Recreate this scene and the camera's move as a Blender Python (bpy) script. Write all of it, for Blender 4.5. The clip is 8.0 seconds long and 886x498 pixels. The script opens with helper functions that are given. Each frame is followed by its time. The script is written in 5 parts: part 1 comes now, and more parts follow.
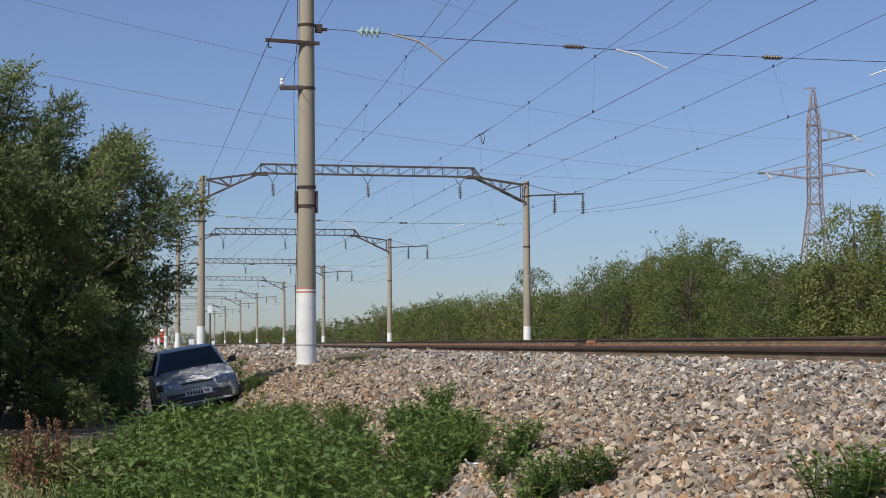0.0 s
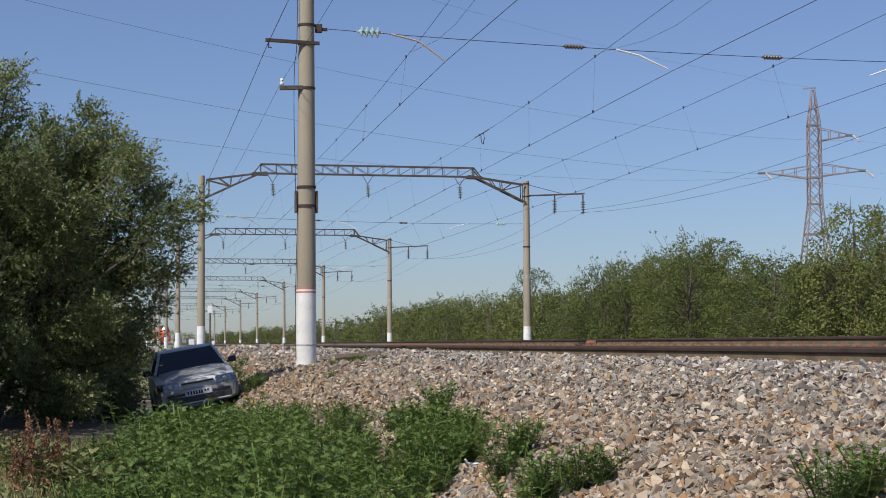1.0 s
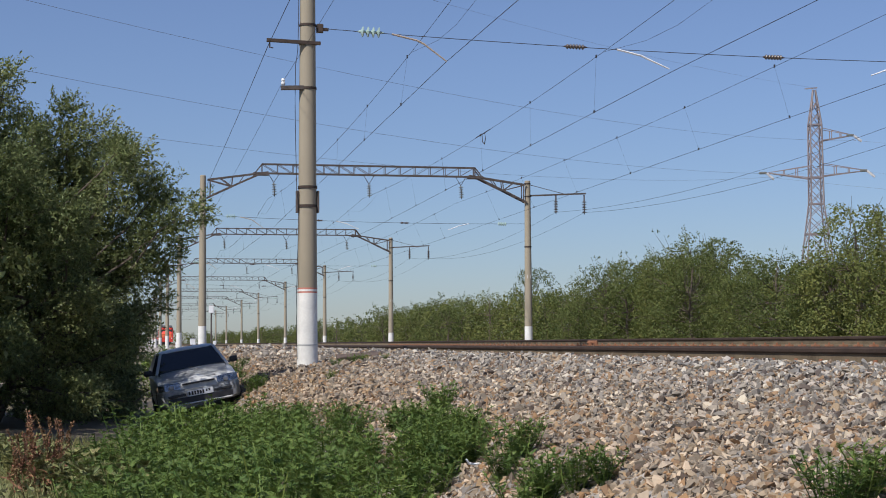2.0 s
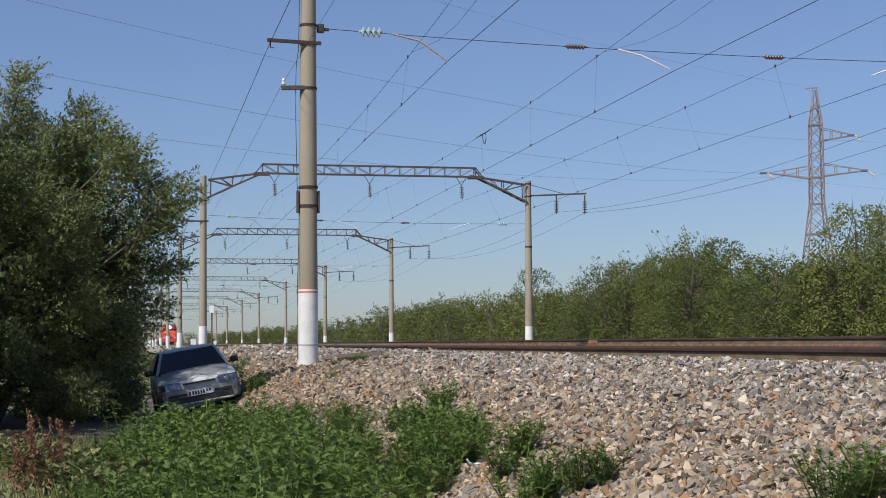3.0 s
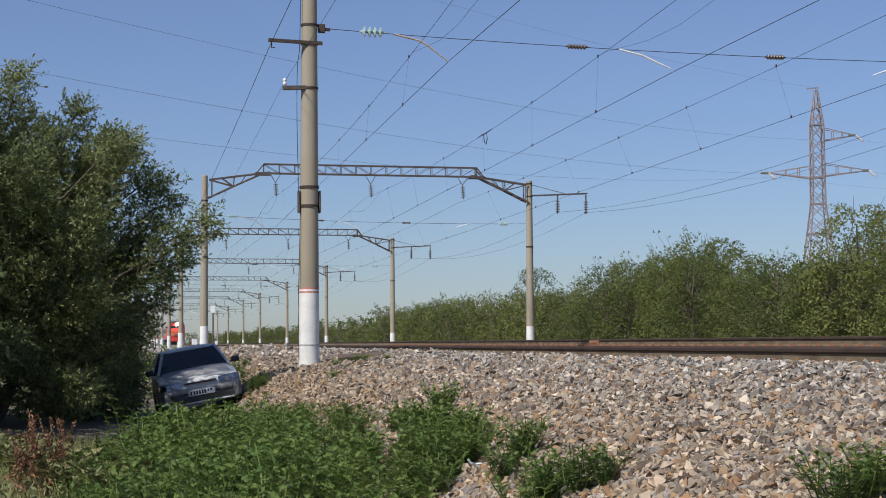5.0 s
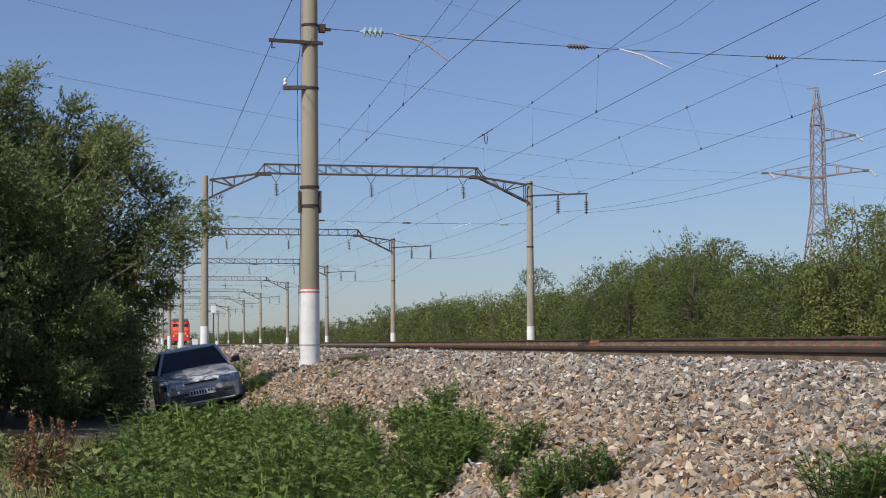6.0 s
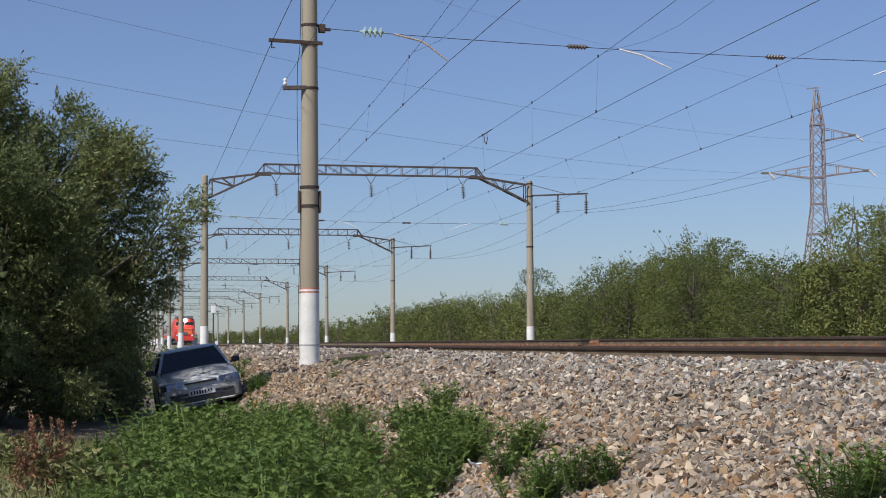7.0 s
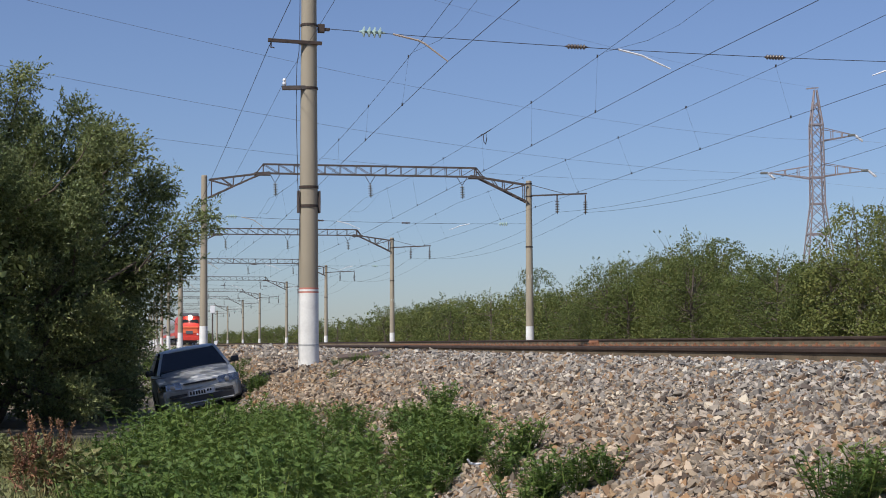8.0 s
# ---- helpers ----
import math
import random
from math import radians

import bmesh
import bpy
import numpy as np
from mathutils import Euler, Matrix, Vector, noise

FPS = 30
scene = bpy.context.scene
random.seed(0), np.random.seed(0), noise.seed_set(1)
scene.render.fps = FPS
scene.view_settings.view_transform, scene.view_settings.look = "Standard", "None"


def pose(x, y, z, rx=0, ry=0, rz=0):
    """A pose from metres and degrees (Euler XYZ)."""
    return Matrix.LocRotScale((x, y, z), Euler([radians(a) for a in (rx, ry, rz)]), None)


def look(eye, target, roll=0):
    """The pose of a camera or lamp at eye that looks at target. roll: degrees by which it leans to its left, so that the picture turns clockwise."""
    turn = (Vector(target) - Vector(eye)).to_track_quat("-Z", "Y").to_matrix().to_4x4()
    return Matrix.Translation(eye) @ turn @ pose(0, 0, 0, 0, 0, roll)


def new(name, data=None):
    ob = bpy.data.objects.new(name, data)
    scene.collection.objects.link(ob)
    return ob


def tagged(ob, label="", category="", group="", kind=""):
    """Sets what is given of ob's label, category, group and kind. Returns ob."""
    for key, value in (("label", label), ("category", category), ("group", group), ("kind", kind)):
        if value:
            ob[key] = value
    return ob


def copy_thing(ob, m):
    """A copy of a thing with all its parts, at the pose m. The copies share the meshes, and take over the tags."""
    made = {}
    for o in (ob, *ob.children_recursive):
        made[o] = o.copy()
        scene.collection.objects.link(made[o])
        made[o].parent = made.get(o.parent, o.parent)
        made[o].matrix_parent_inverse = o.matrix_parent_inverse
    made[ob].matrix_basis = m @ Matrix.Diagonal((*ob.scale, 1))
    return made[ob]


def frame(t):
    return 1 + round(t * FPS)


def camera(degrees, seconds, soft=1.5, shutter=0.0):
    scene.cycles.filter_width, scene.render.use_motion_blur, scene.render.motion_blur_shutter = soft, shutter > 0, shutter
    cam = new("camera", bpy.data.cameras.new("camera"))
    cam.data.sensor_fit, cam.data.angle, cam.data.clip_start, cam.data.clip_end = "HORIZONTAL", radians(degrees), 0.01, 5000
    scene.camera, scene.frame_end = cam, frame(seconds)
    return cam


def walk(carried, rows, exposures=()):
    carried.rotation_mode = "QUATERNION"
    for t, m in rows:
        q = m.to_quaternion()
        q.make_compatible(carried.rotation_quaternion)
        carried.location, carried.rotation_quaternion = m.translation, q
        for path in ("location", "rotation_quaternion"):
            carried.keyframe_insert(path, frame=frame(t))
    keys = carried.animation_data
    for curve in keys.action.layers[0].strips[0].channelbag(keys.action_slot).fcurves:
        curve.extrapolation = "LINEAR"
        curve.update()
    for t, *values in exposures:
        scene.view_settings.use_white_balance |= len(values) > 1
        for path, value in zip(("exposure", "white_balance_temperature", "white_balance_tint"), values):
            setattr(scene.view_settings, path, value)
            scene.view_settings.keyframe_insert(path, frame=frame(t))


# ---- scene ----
# The camera stands on a tripod beside the dirt road and is nudged a fraction of a degree; x across the tracks, y along them.
EYE = (0.0, 0.0, 1.5)
YAW, PITCH, ROLL = 11.39, 3.53, -0.26
cam = camera(32.4, 8.0, soft=0.95)


def cam_pose(turn):
    y, p = radians(YAW + turn), radians(PITCH)
    aim = Vector((math.sin(y) * math.cos(p), math.cos(y) * math.cos(p), math.sin(p)))
    return look(EYE, Vector(EYE) + 50 * aim, ROLL)


walk(cam, [(t, cam_pose(a)) for t, a in (
    (0.0, 0.104), (0.5, 0.104), (1.0, 0.104), (1.5, 0.075), (1.7, 0.068), (2.8, 0.042), (3.0, 0.038), (3.5, 0.003), (4.0, 0.0),
    (4.5, 0.0), (6.0, -0.022), (6.5, -0.022), (7.0, -0.015), (7.5, 0.002), (8.0, 0.012))], [(0.0, -0.05, 6350, 13), (8.0, -0.05, 6350, 13)])

# World and sun
SUN_AZ, SUN_EL = radians(-129), radians(48)   # from +y, clockwise
sun_way = Vector((math.sin(SUN_AZ) * math.cos(SUN_EL), math.cos(SUN_AZ) * math.cos(SUN_EL), math.sin(SUN_EL)))
world = bpy.data.worlds.new("world")
scene.world = world
world.use_nodes = True
wn = world.node_tree.nodes
sky = wn.new("ShaderNodeTexSky")
sky.sky_type = "NISHITA"
sky.sun_disc = False
sky.sun_elevation, sky.sun_rotation = SUN_EL, SUN_AZ
sky.air_density, sky.dust_density, sky.ozone_density = 1.0, 0.3, 3.3
wn["Background"].inputs["Strength"].default_value = 0.089
way_in, split = wn.new("ShaderNodeTexCoord"), wn.new("ShaderNodeSeparateXYZ")
low = wn.new("ShaderNodeMapRange")        # painted tint: dims and blues the sky colour near the horizon, fading upwards
low.interpolation_type = "SMOOTHSTEP"
low.inputs[1].default_value, low.inputs[2].default_value = -0.03, 0.26
world.node_tree.links.new(way_in.outputs["Generated"], split.inputs[0])
world.node_tree.links.new(split.outputs["Z"], low.inputs[0])
air = wn.new("ShaderNodeMix")
air.data_type = "RGBA"
air.inputs["A"].default_value, air.inputs["B"].default_value = (0.72, 0.80, 0.97, 1), (1.0, 0.985, 1.12, 1)
world.node_tree.links.new(low.outputs[0], air.inputs["Factor"])
sky_tint = wn.new("ShaderNodeMix")
sky_tint.data_type, sky_tint.blend_type = "RGBA", "MULTIPLY"
sky_tint.inputs["Factor"].default_value = 1.0
world.node_tree.links.new(air.outputs["Result"], sky_tint.inputs["B"])
world.node_tree.links.new(sky.outputs[0], sky_tint.inputs["A"])
world.node_tree.links.new(sky_tint.outputs["Result"], wn["Background"].inputs["Color"])
sun = new("sun", bpy.data.lights.new("sun", "SUN"))
sun.data.energy, sun.data.angle, sun.data.color = 4.8, radians(0.5), (1.0, 0.96, 0.87)
sun.matrix_world = look(sun_way * 100, (0, 0, 0))
# ---- materials ----
def mat(name, base, rough=0.7, metal=0.0, vary=0.25, scale=6.0, fine=60.0, bump=0.2, tint=None, spec=0.5, island=0.0, obj=0.0, hue=0.0):
    """Two scales of noise over a base colour, with bump; island / obj: brightness spread from piece to piece."""
    m = bpy.data.materials.new(name)
    m.use_nodes = True
    nt = m.node_tree
    b = nt.nodes["Principled BSDF"]
    co = nt.nodes.new("ShaderNodeTexCoord")
    n1, n2 = nt.nodes.new("ShaderNodeTexNoise"), nt.nodes.new("ShaderNodeTexNoise")
    n1.inputs["Scale"].default_value, n2.inputs["Scale"].default_value = scale, fine
    n1.inputs["Detail"].default_value, n2.inputs["Detail"].default_value = 5, 4
    for n in (n1, n2):
        nt.links.new(co.outputs["Object"], n.inputs["Vector"])
    add = nt.nodes.new("ShaderNodeMath")
    add.operation = "MULTIPLY_ADD"
    add.inputs[1].default_value = 0.45
    nt.links.new(n2.outputs["Fac"], add.inputs[0])
    nt.links.new(n1.outputs["Fac"], add.inputs[2])
    ramp = nt.nodes.new("ShaderNodeMapRange")
    ramp.inputs[1].default_value, ramp.inputs[2].default_value = 0.45, 1.0
    nt.links.new(add.outputs[0], ramp.inputs[0])
    mix = nt.nodes.new("ShaderNodeMix")
    mix.data_type = "RGBA"
    t = tint or tuple(c * (1 + vary) for c in base)
    mix.inputs["A"].default_value = (*[c * (1 - vary) for c in base], 1)
    mix.inputs["B"].default_value = (*t, 1)
    nt.links.new(ramp.outputs[0], mix.inputs["Factor"])
    col = mix.outputs["Result"]
    if island or obj or hue:
        geo = nt.nodes.new("ShaderNodeNewGeometry") if not obj else nt.nodes.new("ShaderNodeObjectInfo")
        rnd = geo.outputs["Random Per Island"] if not obj else geo.outputs["Random"]
        hs = nt.nodes.new("ShaderNodeHueSaturation")
        sp = island or obj
        mr = nt.nodes.new("ShaderNodeMapRange")
        mr.inputs[3].default_value, mr.inputs[4].default_value = 1 - sp, 1 + sp
        nt.links.new(rnd, mr.inputs[0])
        nt.links.new(mr.outputs[0], hs.inputs["Value"])
        wn2 = nt.nodes.new("ShaderNodeTexWhiteNoise")
        wn2.noise_dimensions = "1D"
        nt.links.new(rnd, wn2.inputs["W"])
        mh = nt.nodes.new("ShaderNodeMapRange")
        mh.inputs[3].default_value, mh.inputs[4].default_value = 0.5 - hue, 0.5 + hue
        nt.links.new(wn2.outputs["Value"], mh.inputs[0])
        nt.links.new(mh.outputs[0], hs.inputs["Hue"])
        nt.links.new(col, hs.inputs["Color"])
        col = hs.outputs["Color"]
    nt.links.new(col, b.inputs["Base Color"])
    b.inputs["Roughness"].default_value, b.inputs["Metallic"].default_value = rough, metal
    b.inputs["Specular IOR Level"].default_value = spec
    if bump:
        bp = nt.nodes.new("ShaderNodeBump")
        bp.inputs["Strength"].default_value, bp.inputs["Distance"].default_value = bump, 0.02
        nt.links.new(n2.outputs["Fac"], bp.inputs["Height"])
        nt.links.new(bp.outputs["Normal"], b.inputs["Normal"])
    return m


def leaf_mat(name, base, tip, vary=0.35, hue=0.02, rough=0.55, trans=0.25):
    """Leaves: brightness and hue differ leaf by leaf, and some light comes through them."""
    m = mat(name, base, rough, 0, 0.2, 1.2, 9, 0, tint=tip, island=vary, hue=hue, spec=0.35)
    nt = m.node_tree
    b = nt.nodes["Principled BSDF"]
    tr = nt.nodes.new("ShaderNodeBsdfTranslucent")
    ms = nt.nodes.new("ShaderNodeMixShader")
    ms.inputs[0].default_value = trans
    src = b.inputs["Base Color"].links[0].from_socket
    info, hs = nt.nodes.new("ShaderNodeObjectInfo"), nt.nodes.new("ShaderNodeHueSaturation")
    for sock, lo, hi in (("Value", 0.78, 1.2), ("Hue", 0.512, 0.486)):      # plant by plant
        mr = nt.nodes.new("ShaderNodeMapRange")
        mr.inputs[3].default_value, mr.inputs[4].default_value = lo, hi
        nt.links.new(info.outputs["Random"], mr.inputs[0])
        nt.links.new(mr.outputs[0], hs.inputs[sock])
    nt.links.new(src, hs.inputs["Color"])
    src = hs.outputs["Color"]
    nt.links.new(src, b.inputs["Base Color"])
    nt.links.new(src, tr.inputs["Color"])
    nt.links.new(b.outputs[0], ms.inputs[1])
    nt.links.new(tr.outputs[0], ms.inputs[2])
    nt.links.new(ms.outputs[0], nt.nodes["Material Output"].inputs["Surface"])
    return m


def stone_mat(name):
    """Crushed rock: each stone takes its colour from a ramp of greys, buffs and rusty browns."""
    m = mat(name, (0.3, 0.27, 0.24), 0.9, 0, 0.2, 30, 150, 0.3)
    nt = m.node_tree
    b = nt.nodes["Principled BSDF"]
    src = b.inputs["Base Color"].links[0].from_socket
    geo = nt.nodes.new("ShaderNodeNewGeometry")
    info = nt.nodes.new("ShaderNodeObjectInfo")
    su = nt.nodes.new("ShaderNodeMath")
    su.operation = "ADD"
    fr = nt.nodes.new("ShaderNodeMath")
    fr.operation = "FRACT"
    nt.links.new(geo.outputs["Random Per Island"], su.inputs[0])
    nt.links.new(info.outputs["Random"], su.inputs[1])
    nt.links.new(su.outputs[0], fr.inputs[0])
    cr = nt.nodes.new("ShaderNodeValToRGB")
    cr.color_ramp.interpolation = "CONSTANT"
    tones = [(0.0, (0.363, 0.351, 0.322)), (0.16, (0.211, 0.205, 0.193)), (0.28, (0.445, 0.409, 0.351)), (0.40, (0.281, 0.211, 0.152)), (0.5, (0.538, 0.526, 0.491)),
             (0.6, (0.409, 0.292, 0.187)), (0.67, (0.292, 0.292, 0.287)), (0.78, (0.445, 0.363, 0.257)), (0.85, (0.135, 0.115, 0.105)), (0.93, (0.66, 0.65, 0.61))]
    while len(cr.color_ramp.elements) < len(tones):
        cr.color_ramp.elements.new(0.5)
    for e, (p, c) in zip(cr.color_ramp.elements, tones):
        e.position, e.color = p, (*c, 1)
    nt.links.new(fr.outputs[0], cr.inputs[0])
    # brown, weathered stones low on the slope, grey fresh ones along the sleepers
    sep = nt.nodes.new("ShaderNodeSeparateXYZ")
    nt.links.new(geo.outputs["Position"], sep.inputs[0])
    mr = nt.nodes.new("ShaderNodeMapRange")
    mr.inputs[1].default_value, mr.inputs[2].default_value, mr.inputs[3].default_value, mr.inputs[4].default_value = 2.6, 5.6, 0.8, 0.15
    nt.links.new(sep.outputs["X"], mr.inputs[0])
    mx = nt.nodes.new("ShaderNodeMix")
    mx.data_type, mx.blend_type = "RGBA", "MULTIPLY"
    mx.inputs["B"].default_value = (0.96, 0.78, 0.57, 1)
    nt.links.new(mr.outputs[0], mx.inputs["Factor"])
    nt.links.new(cr.outputs[0], mx.inputs["A"])
    m2 = nt.nodes.new("ShaderNodeMix")
    m2.data_type, m2.blend_type = "RGBA", "OVERLAY"
    m2.inputs["Factor"].default_value = 0.5
    nt.links.new(mx.outputs["Result"], m2.inputs["A"])
    nt.links.new(src, m2.inputs["B"])
    nt.links.new(m2.outputs["Result"], b.inputs["Base Color"])
    return m


M_SOIL = mat("soil", (0.17, 0.135, 0.095), 0.95, vary=0.35, scale=0.7, fine=14, bump=0.6, tint=(0.27, 0.22, 0.15))
M_BED = mat("ballast_bed", (0.17, 0.145, 0.12), 0.95, vary=0.75, scale=5, fine=9, bump=1.0, tint=(0.46, 0.41, 0.35))
M_STONE = stone_mat("ballast_stone")
M_ROAD = mat("dirt_road", (0.24, 0.20, 0.15), 0.95, vary=0.25, scale=0.9, fine=18, bump=0.5)
M_CONC = mat("concrete_pole", (0.325, 0.28, 0.205), 0.85, vary=0.1, scale=0.7, fine=45, bump=0.15)
M_WHITE = mat("whitewash", (0.74, 0.73, 0.69), 0.9, vary=0.14, scale=3, fine=22, bump=0.3)
M_RED = mat("red_band_paint", (0.52, 0.2, 0.15), 0.8, vary=0.2)
M_STEEL = mat("rusty_steel", (0.105, 0.085, 0.075), 0.75, 0.3, vary=0.4, scale=5, fine=50, bump=0.1)
M_BAND = mat("pole_clamp", (0.07, 0.05, 0.04), 0.7, 0.4, vary=0.3)
M_WIRE = mat("wire_copper", (0.05, 0.045, 0.045), 0.6, 0.4, vary=0.2)
M_ALU = mat("wire_aluminium", (0.2, 0.21, 0.23), 0.6, 0.5, vary=0.1)
M_GREY_INS = mat("grey_insulator", (0.17, 0.18, 0.17), 0.3, 0, vary=0.2, bump=0)
M_GLASS_INS = mat("glass_insulator", (0.36, 0.48, 0.44), 0.15, 0, vary=0.2, spec=0.8, bump=0)
M_DARK_INS = mat("brown_insulator", (0.09, 0.07, 0.06), 0.25, 0, vary=0.2, bump=0)
M_ARM = mat("steady_arm_aluminium", (0.55, 0.45, 0.36), 0.5, 0.3, vary=0.2)
M_RAIL = mat("rail_steel_rust", (0.145, 0.112, 0.075), 0.95, 0.0, vary=0.4, scale=2.2, fine=60, bump=0.2, tint=(0.22, 0.17, 0.11), spec=0.2)
M_HEAD = mat("rail_head", (0.055, 0.038, 0.03), 0.75, 0.0, vary=0.35, scale=3, fine=50, spec=0.2)
M_SLEEPER = mat("concrete_sleeper", (0.32, 0.29, 0.25), 0.9, vary=0.2, scale=5, fine=60)
M_RUST = mat("orange_rust", (0.30, 0.14, 0.075), 0.9, 0.1, vary=0.3)
M_BARK = mat("bark", (0.12, 0.095, 0.07), 0.95, vary=0.35, scale=9, fine=60, bump=0.8)
M_LEAF_OLIVE = leaf_mat("oleaster_leaf", (0.135, 0.175, 0.055), (0.28, 0.315, 0.13), 0.45, 0.02, 0.5, 0.38)
M_LEAF_BELT = leaf_mat("elm_leaf", (0.10, 0.132, 0.031), (0.175, 0.2, 0.055), 0.2, 0.02, 0.65, 0.32)
M_LEAF_WEED = leaf_mat("weed_leaf", (0.09, 0.158, 0.031), (0.165, 0.235, 0.052), 0.3, 0.02, 0.6, 0.25)
M_LEAF_GRASS = leaf_mat("grass_blade", (0.15, 0.185, 0.055), (0.30, 0.29, 0.125), 0.4, 0.03, 0.7, 0.25)
M_LEAF_DRY = leaf_mat("dry_weed", (0.19, 0.095, 0.05), (0.33, 0.19, 0.10), 0.4, 0.02, 0.8, 0.15)
M_PYLON = mat("pylon_steel", (0.30, 0.255, 0.25), 0.7, 0.4, vary=0.2)
M_PORC = mat("white_porcelain", (0.8, 0.8, 0.8), 0.3, 0, vary=0.05, bump=0)


# ---- mesh helpers ----
def obj_from(name, verts, faces, material, parent=None, label="", smooth=False):
    me = bpy.data.meshes.new(name)
    me.from_pydata([tuple(v) for v in verts], [], [tuple(f) for f in faces])
    me.materials.append(material)
    if smooth:
        me.polygons.foreach_set("use_smooth", [True] * len(me.polygons))
        me.set_sharp_from_angle(angle=radians(40))
    ob = new(name, me)
    if parent:
        ob.parent = parent
    if label:
        tagged(ob, label)
    return ob


def part(name, bm, material, parent=None, label="", smooth=False):
    me = bpy.data.meshes.new(name)
    bm.to_mesh(me)
    bm.free()
    me.materials.append(material)
    if smooth:
        me.polygons.foreach_set("use_smooth", [True] * len(me.polygons))
        me.set_sharp_from_angle(angle=radians(40))
    ob = new(name, me)
    if parent:
        ob.parent = parent
    if label:
        tagged(ob, label)
    return ob


def thing(name, m, label, category, group="", kind=""):
    ob = new(name)
    ob.empty_display_size = 0.2
    ob.matrix_basis = m
    return tagged(ob, label, category, group, kind)


def bar(bm, a, b, w, h=None, n=4):
    """A straight bar from a to b: square section w x h for n = 4, else round of diameter w."""
    a, b = Vector(a), Vector(b)
    d = b - a
    q = d.to_track_quat("Z", "Y").to_matrix()
    h = h or w
    ring = []
    for p in (a, b):
        r = []
        for i in range(n):
            t = 2 * math.pi * (i + 0.5) / n
            k = math.sqrt(0.5) if n == 4 else 0.5
            r.append(bm.verts.new(p + q @ Vector((w * k * math.cos(t), h * k * math.sin(t), 0))))
        ring.append(r)
    for i in range(n):
        j = (i + 1) % n
        bm.faces.new((ring[0][i], ring[0][j], ring[1][j], ring[1][i]))
    bm.faces.new(ring[0][::-1])
    bm.faces.new(ring[1])


def tube(bm, pts, radii, n=8, cap=True):
    """A round tube along pts with a radius at each."""
    pts = [Vector(p) for p in pts]
    rings = []
    for i, p in enumerate(pts):
        d = (pts[min(i + 1, len(pts) - 1)] - pts[max(i - 1, 0)]).normalized()
        q = d.to_track_quat("Z", "Y").to_matrix()
        r = radii[i] if isinstance(radii, (list, tuple)) else radii
        rings.append([bm.verts.new(p + q @ Vector((r * math.cos(2 * math.pi * k / n), r * math.sin(2 * math.pi * k / n), 0))) for k in range(n)])
    for a, b in zip(rings, rings[1:]):
        for k in range(n):
            j = (k + 1) % n
            bm.faces.new((a[k], a[j], b[j], b[k]))
    if cap:
        bm.faces.new(rings[0][::-1])
        bm.faces.new(rings[-1])


def lathe(bm, prof, n=16, m=None):
    """A turned form from (radius, height) pairs about z."""
    m = m or Matrix()
    rings = [[bm.verts.new(m @ Vector((r * math.cos(2 * math.pi * k / n), r * math.sin(2 * math.pi * k / n), z))) for k in range(n)] for r, z in prof]
    for a, b in zip(rings, rings[1:]):
        for k in range(n):
            j = (k + 1) % n
            bm.faces.new((a[k], a[j], b[j], b[k]))
    bm.faces.new(rings[0][::-1])
    bm.faces.new(rings[-1])


def box(bm, c, s, m=None, bevel=0.0):
    m = m or Matrix()
    r = bmesh.ops.create_cube(bm, size=1, matrix=m @ Matrix.Translation(c) @ Matrix.Diagonal((*s, 1)))
    if bevel:
        es = {e for v in r["verts"] for e in v.link_edges}
        bmesh.ops.bevel(bm, geom=list(es), offset=bevel, segments=2, affect="EDGES", profile=0.6)


# ---- ground ----
PROFILE = ((-400, -0.6), (-60, -0.3), (-12, 0.05), (-3.5, -0.03), (-0.4, -0.05), (0.5, -0.07), (1.9, 0.20), (2.3, 0.50), (2.8, 0.78), (3.83, 0.95), (4.8, 1.10), (5.5, 1.225), (6.0, 1.27), (6.6, 1.28), (9.0, 1.26), (10.7, 1.37),
           (20.5, 1.40), (23.5, 1.5), (27, 1.3), (60, 1.0), (400, 1.0), (2500, 2.0))
TRACKS = (7.25, 12.7, 18.1)


def ground_z(x, y=0.0):
    for (a, za), (b, zb) in zip(PROFILE, PROFILE[1:]):
        if x <= b:
            k = (x - a) / (b - a)
            z = za + k * (zb - za)
            break
    if -2 < x < 5.2:
        z += 0.05 * noise.noise((x * 0.9, y * 0.5, 3.0)) + 0.02 * noise.noise((x * 3, y * 3, 7.0))
    return z


def strip(name, xs, ys, lift, material, label, kind="structure", category="", smooth=True):
    verts = [(x, y, ground_z(x, y) + lift) for y in ys for x in xs]
    n = len(xs)
    faces = [(j * n + i, j * n + i + 1, (j + 1) * n + i + 1, (j + 1) * n + i) for j in range(len(ys) - 1) for i in range(n - 1)]
    ob = obj_from(name, verts, faces, material, smooth=smooth)
    return tagged(ob, label, category or name, kind=kind)


def steps(a, b, n):
    return [a + (b - a) * i / n for i in range(n + 1)]


near_y = steps(-20, 6, 12)[:-1] + steps(6, 60, 200)[:-1] + steps(60, 140, 60)[:-1] + [140 + 12 * i for i in range(30)] + [600, 900, 1500, 3000]
ground_x = [-2500, -400, -150, -60, -30, -18, -12, -8, -5.5] + steps(-4, 6, 60) + [9, 12, 16, 20.5, 22, 23.5, 25, 27, 35, 60, 120, 400, 1200, 2500]
strip("ground", ground_x, [-2500, -600, -100] + near_y, 0, M_SOIL, "bare brown soil and trampled verge beside the railway embankment", category="ground")
# ---- tracks ----
RAIL_TOP = 1.44


